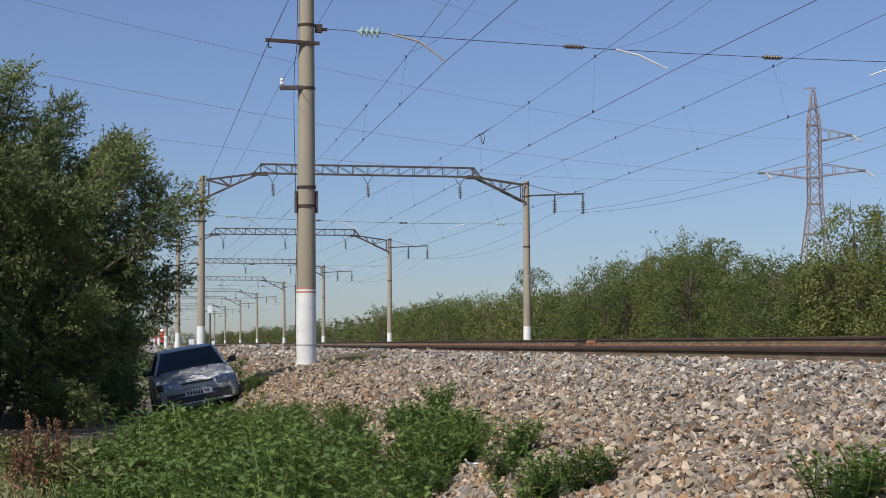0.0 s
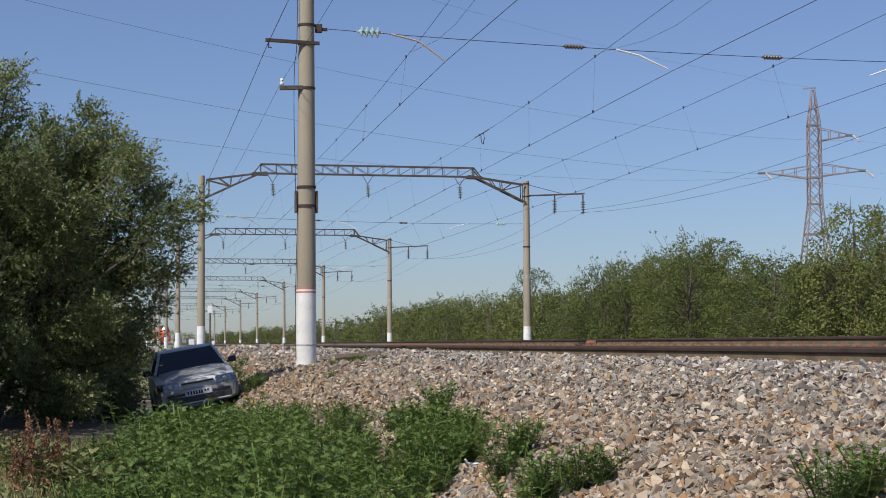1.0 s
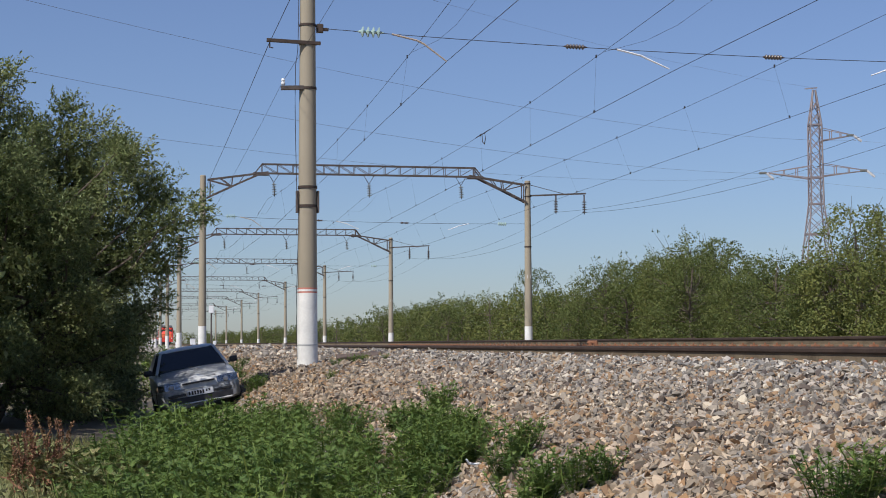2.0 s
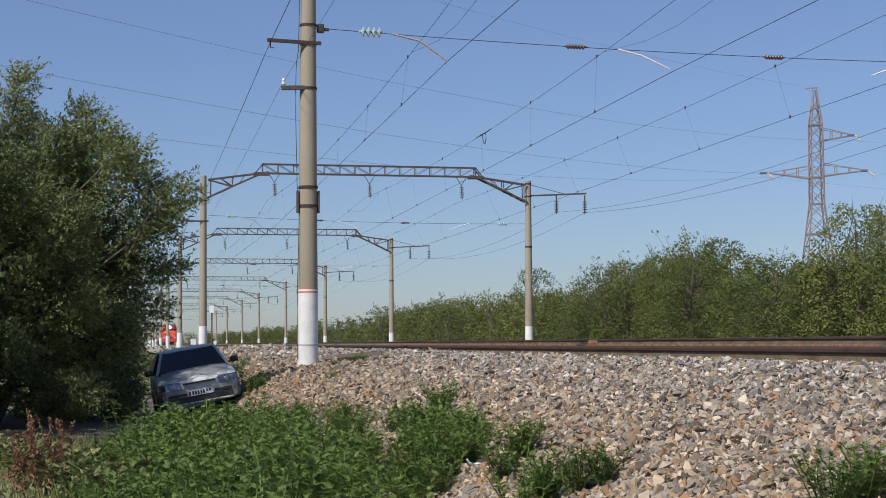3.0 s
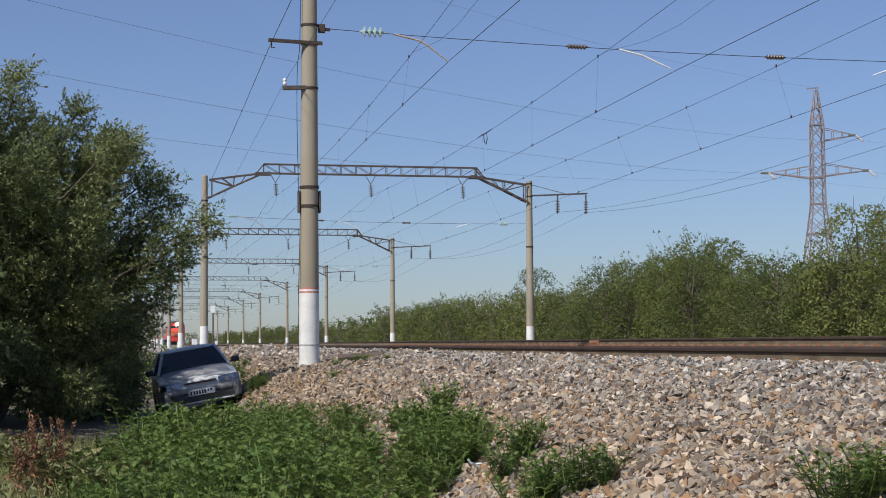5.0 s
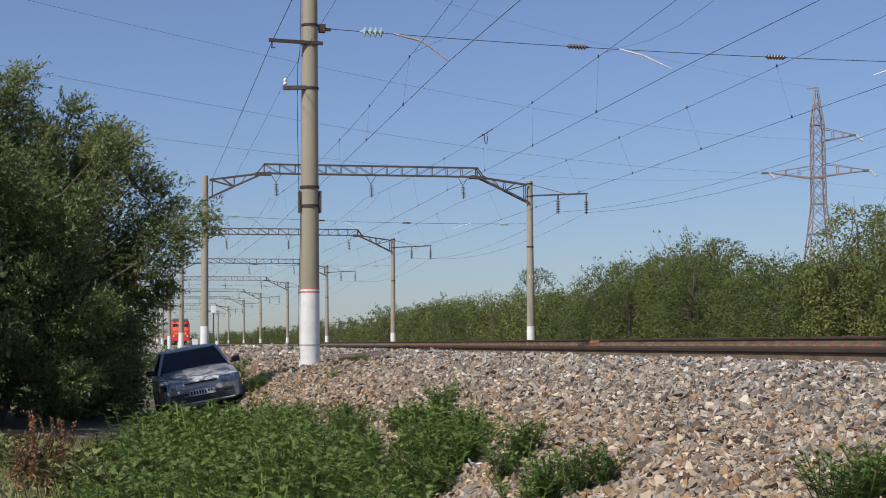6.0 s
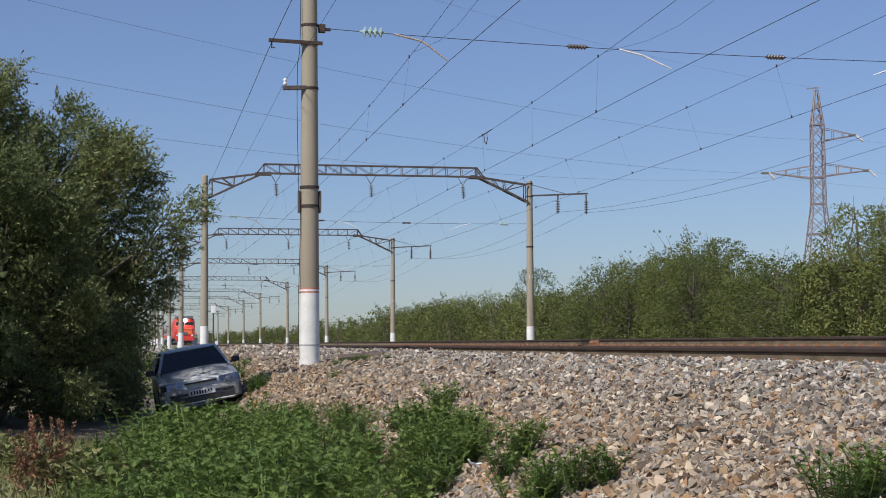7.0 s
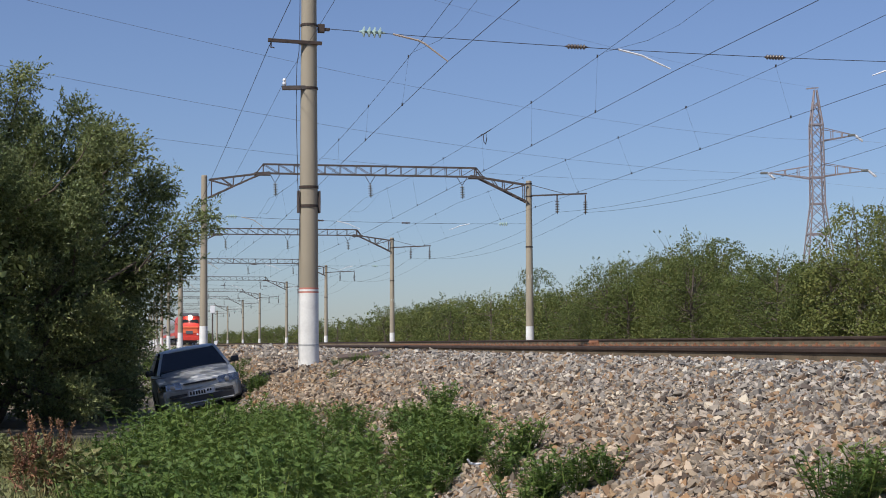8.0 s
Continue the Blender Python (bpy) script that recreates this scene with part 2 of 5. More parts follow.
def rail_section(h=0.18):
    half = [(0.075, 0.0), (0.075, 0.012), (0.02, 0.03), (0.009, 0.05), (0.009, h - 0.06), (0.036, h - 0.042), (0.0375, h - 0.012), (0.028, h)]
    return half + [(-x, z) for x, z in reversed(half)]


def rail(x, top, label):
    """One running rail from behind the camera into the distance; the head is a part of its own."""
    sec = rail_section()
    ys = [-60, -20] + steps(0, 60, 24) + [90, 140, 220, 320, 450, 700]
    ob = thing("rail", pose(x, 0, top - 0.18), label, "rail", "rails of the railway tracks")
    for nm, pts, mt in (("web", sec[:5] + sec[-5:], M_RAIL), ("head", sec[4:12], M_HEAD)):
        n = len(pts)
        verts = [(px + 0.004 * noise.noise((y * 0.3, px, 1)), y, pz) for y in ys for px, pz in pts]
        faces = [(j * n + i, j * n + (i + 1) % n, (j + 1) * n + (i + 1) % n, (j + 1) * n + i) for j in range(len(ys) - 1) for i in range(n)]
        obj_from(nm, verts, faces, mt, ob)
    return ob


for i, tx in enumerate(TRACKS):
    for dx in (-0.76, 0.76):
        rail(tx + dx, RAIL_TOP + (0, 0.145, 0.155)[i], "rusty brown steel running rail with a dark head, bedded in ballast")


def sleeper_mesh():
    bm = bmesh.new()
    box(bm, (0, 0, -0.1), (2.7, 0.26, 0.2), bevel=0.02)
    return bm


sl = thing("sleeper", pose(TRACKS[0], 8.0, RAIL_TOP - 0.185), "grey concrete railway sleeper with rusty rail fasteners, sunk in ballast", "sleeper", "sleepers of the near track")
part("body", sleeper_mesh(), M_SLEEPER, sl)
for sx in (-0.76, 0.76):
    for k in (-1, 1):
        bm = bmesh.new()
        box(bm, (sx + k * 0.125, 0, 0.02), (0.11, 0.12, 0.05))
        lathe(bm, [(0.02, 0.04), (0.02, 0.08)], 5, Matrix.Translation((sx + k * 0.125, 0, 0)))
        part("fastener", bm, M_RUST, sl, "orange rusty rail clamp and bolt")
for k in range(1, 130):
    copy_thing(sl, pose(TRACKS[0], 8.0 + 0.546 * k, RAIL_TOP - 0.185))


for k in range(100):
    copy_thing(sl, pose(TRACKS[1], 17.0 + 0.546 * k, RAIL_TOP + 0.145 - 0.185))


# bolted rail joint on the second track
joint = thing("rail_joint", pose(TRACKS[1] - 0.76, 38.9, RAIL_TOP + 0.145 - 0.18), "rust-red bolted fishplates joining two rails", "rail joint")
for sx in (-1, 1):
    bm = bmesh.new()
    box(bm, (sx * 0.03, 0, 0.09), (0.03, 0.8, 0.11), bevel=0.008)
    plate = part("fishplate", bm, M_RUST, joint)
    for k in range(6):
        bm = bmesh.new()
        lathe(bm, [(0.022, 0.0), (0.022, 0.035)], 6, Matrix.Translation((sx * 0.045, -0.33 + 0.13 * k, 0.09)) @ pose(0, 0, 0, 0, 90 * sx))
        part("bolt", bm, M_RUST, plate)

# ---- catenary poles and portals ----
SUPPORTS = (-17.0, 34.5, 86.3, 135.0, 183.5, 232.5, 284.0, 329.0, 384.0, 434.5)    # supports along the line, from one behind the camera


def support_y(k):
    """Where support k stands along the line; fractions lie within a span."""
    i = max(0, min(len(SUPPORTS) - 2, math.floor(k) + 1))
    return SUPPORTS[i] + (SUPPORTS[i + 1] - SUPPORTS[i]) * (k + 1 - i)


LEFT_X, RIGHT_X = 3.83, 22.55
POLE_TOP = 10.95


def pole(m, height, white, label, band=False):
    ob = thing("catenary_pole", m, label, "pole", "catenary poles")
    r = lambda z: 0.234 - 0.007 * z
    bm = bmesh.new()
    lathe(bm, [(r(white), white), (r(height * 0.3), height * 0.3), (r(height * 0.6), height * 0.6), (r(height), height), (r(height) - 0.03, height + 0.03)], 20)
    part("shaft", bm, M_CONC, ob, smooth=True)
    bm = bmesh.new()
    lathe(bm, [(0.24, -0.6), (0.236, 0.0), (r(white) + 0.002, white)], 20)
    part("whitewashed_base", bm, M_WHITE, ob, "whitewashed lower part of the pole", smooth=True)
    if band:
        for za, zb in ((white - 0.005, white + 0.03), (white + 0.075, white + 0.115)):
            bm = bmesh.new()
            lathe(bm, [(r(za) + 0.004, za), (r(zb) + 0.004, zb)], 20)
            part("painted_band", bm, M_RED, ob, "faded red painted ring", smooth=True)
        bm = bmesh.new()
        lathe(bm, [(r(white) + 0.005, white + 0.03), (r(white) + 0.005, white + 0.075)], 20)
        part("painted_band", bm, M_WHITE, ob, "white painted ring", smooth=True)
    return ob


def clamp(ob, z, h=0.08):
    bm = bmesh.new()
    r = 0.234 - 0.007 * z
    lathe(bm, [(r + 0.004, z - h / 2), (r + 0.018, z - h / 2), (r + 0.018, z + h / 2), (r + 0.004, z + h / 2)], 20)
    return part("clamp", bm, M_BAND, ob, "dark steel clamp ring")


def insulator(bm, top, axis, n=4, step=0.13, r=0.13):
    """A string of glass discs from top along axis."""
    q = Vector(axis).normalized().to_track_quat("Z", "Y").to_matrix().to_4x4()
    prof = [(0.012, 0.0)]
    for i in range(n):
        z = 0.06 + i * step
        prof += [(0.03, z), (0.05, z + 0.15 * step), (r, z + 0.42 * step), (r * 0.96, z + 0.58 * step), (0.035, z + 0.65 * step)]
    prof += [(0.03, 0.06 + n * step), (0.012, 0.12 + n * step)]
    lathe(bm, prof, 10, Matrix.Translation(Vector(top)) @ q)


def beam(m, span):
    """The lattice cross-beam of a portal: a raised middle, sloping ends and knee braces at the poles."""
    ob = thing("portal_beam", m, "dark rusty steel lattice beam spanning the tracks between two poles", "beam", "lattice portal beams")
    L = span / 2
    mid = L - 3.2                                # half length of the level middle
    zb, zt = 0.0, 0.52
    top, bot, web = bmesh.new(), bmesh.new(), bmesh.new()
    for y in (-0.22, 0.22):
        bar(top, (-mid, y, zt), (mid, y, zt), 0.055)
        bar(bot, (-mid, y, zb), (mid, y, zb), 0.062)
        n = 14
        for i in range(n):
            xa, xb = -mid + 2 * mid * i / n, -mid + 2 * mid * (i + 1) / n
            bar(web, (xa, y, zb), (xa, y, zt), 0.034)
            za, zc = (zb, zt) if i >= n / 2 else (zt, zb)
            bar(web, (xa, y, za), (xb, y, zc), 0.03)
        bar(web, (mid, y, zb), (mid, y, zt), 0.06)
        for s in (-1, 1):
            # sloping end frames
            bar(top, (s * (mid - 0.35), y, 0.06), (s * (L - 0.15), y, -0.42), 0.07)
            bar(bot, (s * (mid + 0.15), y, -0.06), (s * (L - 1.5), y, -0.78), 0.075)
            bar(bot, (s * (L - 1.5), y, -0.78), (s * (L - 0.1), y, -1.45), 0.085)
            bar(bot, (s * mid, y, zt), (s * (mid + 0.4), y, 0.0), 0.06)
            for k, (xa, xb) in enumerate(((2.2, 1.9), (1.55, 1.5), (0.85, 1.5), (0.15, 1.5))):
                f = lambda q: -0.06 - 0.72 * (3.05 - q) / 1.55
                bar(web, (s * (L - xa), y, 0.06 - 0.48 * (3.55 - xa) / 3.4), (s * (L - xb), y, f(xb)), 0.045)
            bar(web, (s * (L - 0.3), y, -0.42), (s * (L - 0.3), y, -1.4), 0.05)
    for i in range(15):
        x = -mid + 2 * mid * i / 14
        bar(web, (x, -0.22, zt), (x, 0.22, zt), 0.04)
        bar(web, (x, -0.22, zb), (x, 0.22, zb), 0.04)
    part("top_chord", top, M_STEEL, ob)
    part("bottom_chord", bot, M_STEEL, ob)
    part("lattice", web, M_STEEL, ob)
    for s in (-1, 1):
        bm = bmesh.new()
        box(bm, (s * (mid + 0.05), 0, -0.04), (0.9, 0.5, 0.16), bevel=0.02)
        part("gusset", bm, M_STEEL, ob, "rusty splice plate")
    for tx in TRACKS:
        x = tx + 0.45 - (LEFT_X + RIGHT_X) / 2
        bm = bmesh.new()
        bar(bm, (x - 0.32, 0, 0), (x, 0, -0.52), 0.03)
        bar(bm, (x + 0.32, 0, 0), (x, 0, -0.52), 0.03)
        hang = part("hanger", bm, M_STEEL, ob)
        bm = bmesh.new()
        insulator(bm, (x, 0, -0.5), (0.06, 0, -1), 5, 0.14, 0.14)
        part("insulator_string", bm, M_GREY_INS, hang, "hanging string of dull grey disc insulators")
    return ob


WIRE_Z = 7.95       # contact wire at the steady arms


def portal(k, near=False):
    y = support_y(k)
    zl = 0.95 if k == 0 else 1.0
    lp = pole(pose(LEFT_X + (0.015, -0.1)[k] if k in (0, 1) else LEFT_X, y, zl), POLE_TOP - zl, 1.70 if k == 0 else 1.5, "tan concrete catenary pole with a whitewashed foot" + (" and faded red rings" if k == 0 else ""), band=(k == 0))
    rp = pole(pose(RIGHT_X, y, 1.5), POLE_TOP - 1.5, 0.95, "tan concrete catenary pole with a low whitewashed foot, beyond the tracks")
    beam(pose((LEFT_X + RIGHT_X) / 2, y, 11.15), RIGHT_X - LEFT_X)
    if k > 0:
        bm = bmesh.new()
        bar(bm, (-1.0, -0.16, 8.38 - zl), (0.28, -0.16, 8.38 - zl), 0.08)
        part("crossarm", bm, M_BAND, lp, "dark steel crossarm")
    # feeder bracket beyond the outer pole
    bm = bmesh.new()
    bar(bm, (0.1, 0, 8.6), (3.55, 0, 8.78), 0.09)
    bar(bm, (0.1, 0, 9.25), (2.3, 0, 8.72), 0.03)
    br = part("bracket", bm, M_STEEL, rp, "dark steel side bracket")
    for bx in (1.72, 3.45):
        bm = bmesh.new()
        bar(bm, (bx, 0, 8.7), (bx, 0, 8.35), 0.07)
        insulator(bm, (bx, 0, 8.4), (0, 0, -1), 5, 0.15, 0.14)
        part("insulator_string", bm, M_DARK_INS, br, "hanging string of dark insulators")
    for z in (8.55, 9.3, 5.6):
        clamp(rp, z)
    for z in (8.55,):
        clamp(lp, z)
    if 0 < k < 3:
        bm = bmesh.new()
        box(bm, (0, -0.185, 3.84), (0.2, 0.012, 0.2))
        tag = part("number_tag", bm, M_WHITE, rp, "small white tag with dark bars")
        for sx in (-0.05, 0.04):
            bm = bmesh.new()
            box(bm, (sx, -0.194, 3.84), (0.05, 0.006, 0.13))
            part("tag_bar", bm, M_BAND, tag)
    # cross-span steady wire with its insulators and arms
    sw = thing("steady_span", pose(0, y, 0), "steady wire across the tracks with insulators and curved arms", "steady wire", "steady spans")
    za, zb = 8.74, 8.42

    def sag(x):
        u = (x - LEFT_X) / (RIGHT_X - LEFT_X)
        return za + (zb - za) * u * 0.9 - 0.62 * u * (1 - u)
    xs = steps(LEFT_X + 0.2, RIGHT_X - 0.2, 24)
    bm = bmesh.new()
    tube(bm, [(x, 0, sag(x)) for x in xs], 0.0085 if k == 0 else 0.010, 5)
    part("cable", bm, M_WIRE, sw)
    for x, mt in ((5.25, M_GLASS_INS), (10.18, M_DARK_INS), (15.2, M_DARK_INS), (RIGHT_X - 1.6, M_GLASS_INS)):
        bm = bmesh.new()
        d = Vector((1, 0, sag(x + 0.5) - sag(x)))
        insulator(bm, (x - 0.25, 0, sag(x - 0.25)), d, *((4, 0.125, 0.125) if mt == M_GLASS_INS else (6, 0.075, 0.065)))
        part("insulator_string", bm, mt, sw, "string of disc insulators in the cable")
    for x in (TRACKS[0] - 1.45, TRACKS[1] - 1.45, TRACKS[2] + 0.9):
        s = 1 if x < 16 else -1
        bm = bmesh.new()
        w = TRACKS[[0, 1, 2][0 if x < 8 else 1 if x < 13 else 2]] + (-0.15 if s > 0 else -0.3)
        tube(bm, [(x, 0, sag(x)), (x + s * 0.6, 0, sag(x) - 0.13), (x + s * 0.75, 0, sag(x) - 0.2), (w, 0, WIRE_Z + 0.1)], [0.024, 0.024, 0.024, 0.016], 6)
        part("steady_arm", bm, M_ARM if x < 8 else M_PORC, sw, "cranked steady arm")
    return lp, rp


portals = [portal(k) for k in range(-1, 9)]


# ---- wires along the line ----
def wire(name, pts, r, material, label, group="", n=5):
    bm = bmesh.new()
    tube(bm, pts, r, n)
    ob = part(name, bm, material, None, label)
    return tagged(ob, label, "wire", group)


KS = range(-1, 8)


def sagging(x, z, sag, k, n=14):
    return [(x, support_y(k + i / n), z - 4 * sag * (i / n) * (1 - i / n)) for i in range(n + 1)]


CARRIERS = ((9.70, 0.68, -0.15, 0.40, 8.06), (9.80, 0.47, -0.05, 0.50, 8.0), (9.58, 0.22, 0.5, 0.80, 8.0))   # height, sag, the contact wire's zigzag, its height
for tx, (top, sag, zig, zag, low) in zip(TRACKS, CARRIERS):
    def contact_x(k):
        u = k - math.floor(k)
        a, b = (zig, zag) if math.floor(k) % 2 == 0 else (zag, zig)
        return tx + a + (b - a) * u
    pts, cps = [], []
    for k in KS:
        pts += sagging(tx + 0.1, top, sag, k)[:-1]
        cps += [(contact_x(k + i / 4), support_y(k + i / 4), low) for i in range(4)]
    wire("messenger_wire", pts, 0.0065, M_WIRE, "dark sagging carrier cable of the catenary", "overhead wires")
    wire("contact_wire", cps, 0.0075, M_WIRE, "taut dark contact wire over the track", "overhead wires")
    for k in range(-1, 5):
        bm = bmesh.new()
        for i in range(1, 7):
            u = (i - 0.1) / 7
            y, cx = support_y(k + u), contact_x(k + u)
            zt = top - 4 * sag * u * (1 - u)
            tube(bm, [(tx + 0.1, y, zt), (cx, y, low)], 0.0028, 3)
            for q, z in ((tx + 0.1, zt), (cx, low)):
                box(bm, (q, y, z + 0.02), (0.03, 0.06, 0.08))
        tagged(part("droppers", bm, M_WIRE, None), "thin droppers with small clamps hanging the contact wire", "dropper", "droppers", "stuff")
    if tx < 15:                                   # slack stitch wires under the supports
        for k in range(0, 4):
            y = support_y(k)
            u = 6.0 / 50
            za = top - 4 * sag * u * (1 - u)
            wire("stitch_wire", [(tx + 0.1, y - 6, za), (tx + 0.05, y - 2.6, za - 0.38), (tx + 0.08, y, za - 0.48), (tx + 0.12, y + 2.4, za - 0.38), (tx + 0.1, y + 6, za)], 0.0042, M_WIRE, "thin slack stitch wire under the carrier cable", "stitch wires")
# ---- plants ----


def unit(v):
    return v / np.maximum(np.linalg.norm(v, axis=-1, keepdims=True), 1e-6)


def leaf_quads(pos, axis, length, width, rng, cup=0.25):
    """One kite-shaped leaf a row: pos (n,3) stem end, axis (n,3) the way it points."""
    n = len(pos)
    axis = unit(axis)
    side = unit(np.cross(axis, unit(rng.normal(size=(n, 3)) + np.array((0, 0, 0.6)))))
    ln, wd = (length * rng.uniform(0.6, 1.25, n))[:, None], (width * rng.uniform(0.7, 1.2, n))[:, None]
    nrm = np.cross(side, axis)
    mid = pos + axis * ln * 0.45 - nrm * wd * cup
    v = np.stack([pos, mid + side * wd * 0.5, pos + axis * ln, mid - side * wd * 0.5], 1).reshape(-1, 3)
    return v


def leaf_spikes(pos, axis, length, width, rng, face):
    """One narrow pointed leaflet a row: three corners each, lying about flat to face."""
    n = len(pos)
    axis = unit(axis)
    side = unit(np.cross(axis, unit(rng.normal(size=(n, 3)) * 0.35 + np.array(face))))
    ln, wd = (length * rng.uniform(0.6, 1.25, n))[:, None], (width * rng.uniform(0.7, 1.2, n))[:, None]
    return np.stack([pos + side * wd * 0.5, pos + axis * ln, pos - side * wd * 0.5], 1).reshape(-1, 3)


def quads_mesh(name, v, material, q=4):
    me = bpy.data.meshes.new(name)
    n = len(v)
    me.vertices.add(n)
    me.vertices.foreach_set("co", v.astype(np.float32).ravel())
    me.loops.add(n)
    me.loops.foreach_set("vertex_index", np.arange(n, dtype=np.int32))
    me.polygons.add(n // q)
    me.polygons.foreach_set("loop_start", np.arange(0, n, q, dtype=np.int32))
    me.polygons.foreach_set("loop_total", np.full(n // q, q, dtype=np.int32))
    me.update(calc_edges=True)
    me.materials.append(material)
    return me


def twigs(points, ways, per, twig, leaf, width, rng, droop=0.0):
    """Leaves set along short twigs that start at points and go along ways."""
    n = len(points)
    ways = unit(ways)
    t = np.tile(np.linspace(0.1, 1.0, per), n)
    p = np.repeat(points, per, 0) + np.repeat(ways, per, 0) * (t * twig * np.repeat(rng.uniform(0.6, 1.3, n), per))[:, None]
    p[:, 2] -= droop * t * t * twig
    ax = np.repeat(ways, per, 0) * 0.6 + rng.normal(size=(n * per, 3)) * 0.65
    ax[:, 2] -= droop * 0.5
    return leaf_quads(p, ax, leaf, width, rng)


def limb_wood(bm, a, b, r, rng, n=6, bend=0.12, sides=6):
    a, b = np.array(a, float), np.array(b, float)
    ln = np.linalg.norm(b - a)
    pts = [a + (b - a) * k / n + (rng.normal(size=3) * bend * ln * math.sin(math.pi * k / n) * 0.5 if 0 < k < n else 0) for k in range(n + 1)]
    tube(bm, pts, [max(r * (1 - 0.85 * k / n), 0.006) for k in range(n + 1)], sides)
    return np.array(pts)


# The oleaster beside the road: every limb is a stiff piece that swings on its own
OLE = Vector((-3.0, 31.2, 0.0))
oleaster = thing("oleaster_tree", Matrix.Translation(OLE), "large dense dark grey-green oleaster tree tossing in the wind", "tree")
SWING = []


def keep_clear(p):
    """Leaves stay off the parked car and the lane beside it."""
    x, z = p[..., 0] + OLE.x, p[..., 2]
    return (x < -0.05 + np.clip(z - 1.1, 0, 9) * 0.5) & (z > 0.15)


def build_oleaster():
    rng = np.random.default_rng(11)
    bm = bmesh.new()
    stems = []
    for dx, dy, h in ((-0.2, 0.1, 3.6), (0.5, -0.5, 3.0), (-1.0, 0.6, 3.3), (0.9, 0.7, 2.8)):
        pts = limb_wood(bm, (dx * 0.25, dy * 0.25, -0.15), (dx * 1.5, dy * 1.5, h), 0.15, rng, 7, 0.08)
        stems.append(pts)
    part("trunk", bm, M_BARK, oleaster, "dark forked trunk", smooth=True)
    k = 0
    dirs = []
    for i in range(64):                                   # even spread of ways over the crown
        z = 1 - 1.55 * (i + 0.5) / 64
        a = i * 2.39996
        r = math.sqrt(max(0, 1 - z * z))
        dirs.append((r * math.cos(a), r * math.sin(a), z))
    extra = [(0.80, -0.10, 0.22, 1.38), (0.78, 0.05, 0.36, 1.22), (0.82, 0.0, 0.12, 1.22), (0.95, -0.05, -0.1, 1.0), (0.92, 0.1, -0.25, 1.0), (0.95, 0.15, 0.0, 1.06), (0.9, -0.2, -0.15, 1.0), (0.93, 0.0, -0.35, 0.95), (0.9, 0.3, -0.05, 1.05), (0.88, 0.35, -0.2, 1.05), (0.62, -0.1, 0.66, 1.06), (0.45, 0.0, 0.8, 1.08), (0.2, -0.2, 0.95, 1.08), (0.78, 0.2, 0.1, 1.05), (0.66, -0.3, 0.45, 1.06)]
    low = [(math.cos(a) * 0.97, math.sin(a) * 0.97, dz, 1.0) for a, dz in [(i * 0.42 + 2.4, -0.42 - 0.28 * (i % 2)) for i in range(13)]]
    for dx, dy, dz, reach in [(*d, rng.uniform(0.7, 1.16)) for d in dirs] + extra + low:
        tip = np.array((dx * 3.75 * reach, dy * 3.3 * reach, 3.1 + dz * 3.45 * reach))
        if dz < -0.2:
            tip[2] = max(tip[2], 0.35)
        if tip[0] > 0:                            # the crown slopes down towards the lane
            tip[2] = min(tip[2], 2.75 + float(np.interp(tip[0], (0.9, 2.0, 2.9, 3.5, 4.3), (4.1, 3.4, 2.5, 1.95, 1.4))))
        st = stems[k % 4]
        base = st[min(len(st) - 1, 2 + int(4 * max(0, dz + 0.3)))] * 0.9
        base = base * 0.55 + tip * 0.30
        base[2] = max(base[2], 0.4)
        # sunlight falls through a thin place in the crown onto the bonnet
        to_tip = tip + np.array(OLE) - np.array((1.45, 31.9, 1.0))
        beam_way = np.array(sun_way)
        if np.linalg.norm(to_tip - beam_way * (to_tip @ beam_way)) < 0.95:
            k += 1
            continue
        m = Matrix.Translation(base)
        local = tip - base
        ln = np.linalg.norm(local)
        bm = bmesh.new()
        pts = limb_wood(bm, (0, 0, 0), local, 0.045, rng, 6, 0.15)
        n = int((330 if dx < 0.74 else 230) * ln / 2.4)
        t = rng.uniform(0.15, 1.05, n) ** 0.75
        seg = np.clip(t * 6, 0, 5.999).astype(int)
        fr = (t * 6 - seg)[:, None]
        c = pts[seg] * (1 - fr) + pts[seg + 1] * fr
        out = unit(rng.normal(size=(n, 3)) + np.array((0, 0, 0.1)))
        c = c + out * (0.22 * ln * rng.uniform(0.1, 1, n) ** 0.7 * (1.12 - 0.75 * t))[:, None]
        way = unit(local)[None] * 0.7 + out * 0.8 + np.array((0.25, 0.1, 0.0))
        to_c = c + base + np.array(OLE) - np.array((1.45, 31.9, 1.0))
        off = np.linalg.norm(to_c - (to_c @ beam_way)[:, None] * beam_way, axis=1)
        ok = keep_clear(c + base) & ((off > 0.74) | (rng.uniform(size=n) < 0.2))
        if ok.sum() < 8 or not keep_clear(np.array(base)):
            continue
        v = twigs(c[ok], way[ok], 12, 0.34, 0.09, 0.034, rng, 0.1)
        limb = part("limb", bm, M_BARK, oleaster, smooth=True)
        limb.matrix_basis = m
        lv = new("leaves", quads_mesh("leaves", v, M_LEAF_OLIVE))
        lv.parent = limb
        tagged(lv, "narrow silvery grey-green leaves")
        SWING.append((limb, base, k, ln, dz))
        k += 1


build_oleaster()


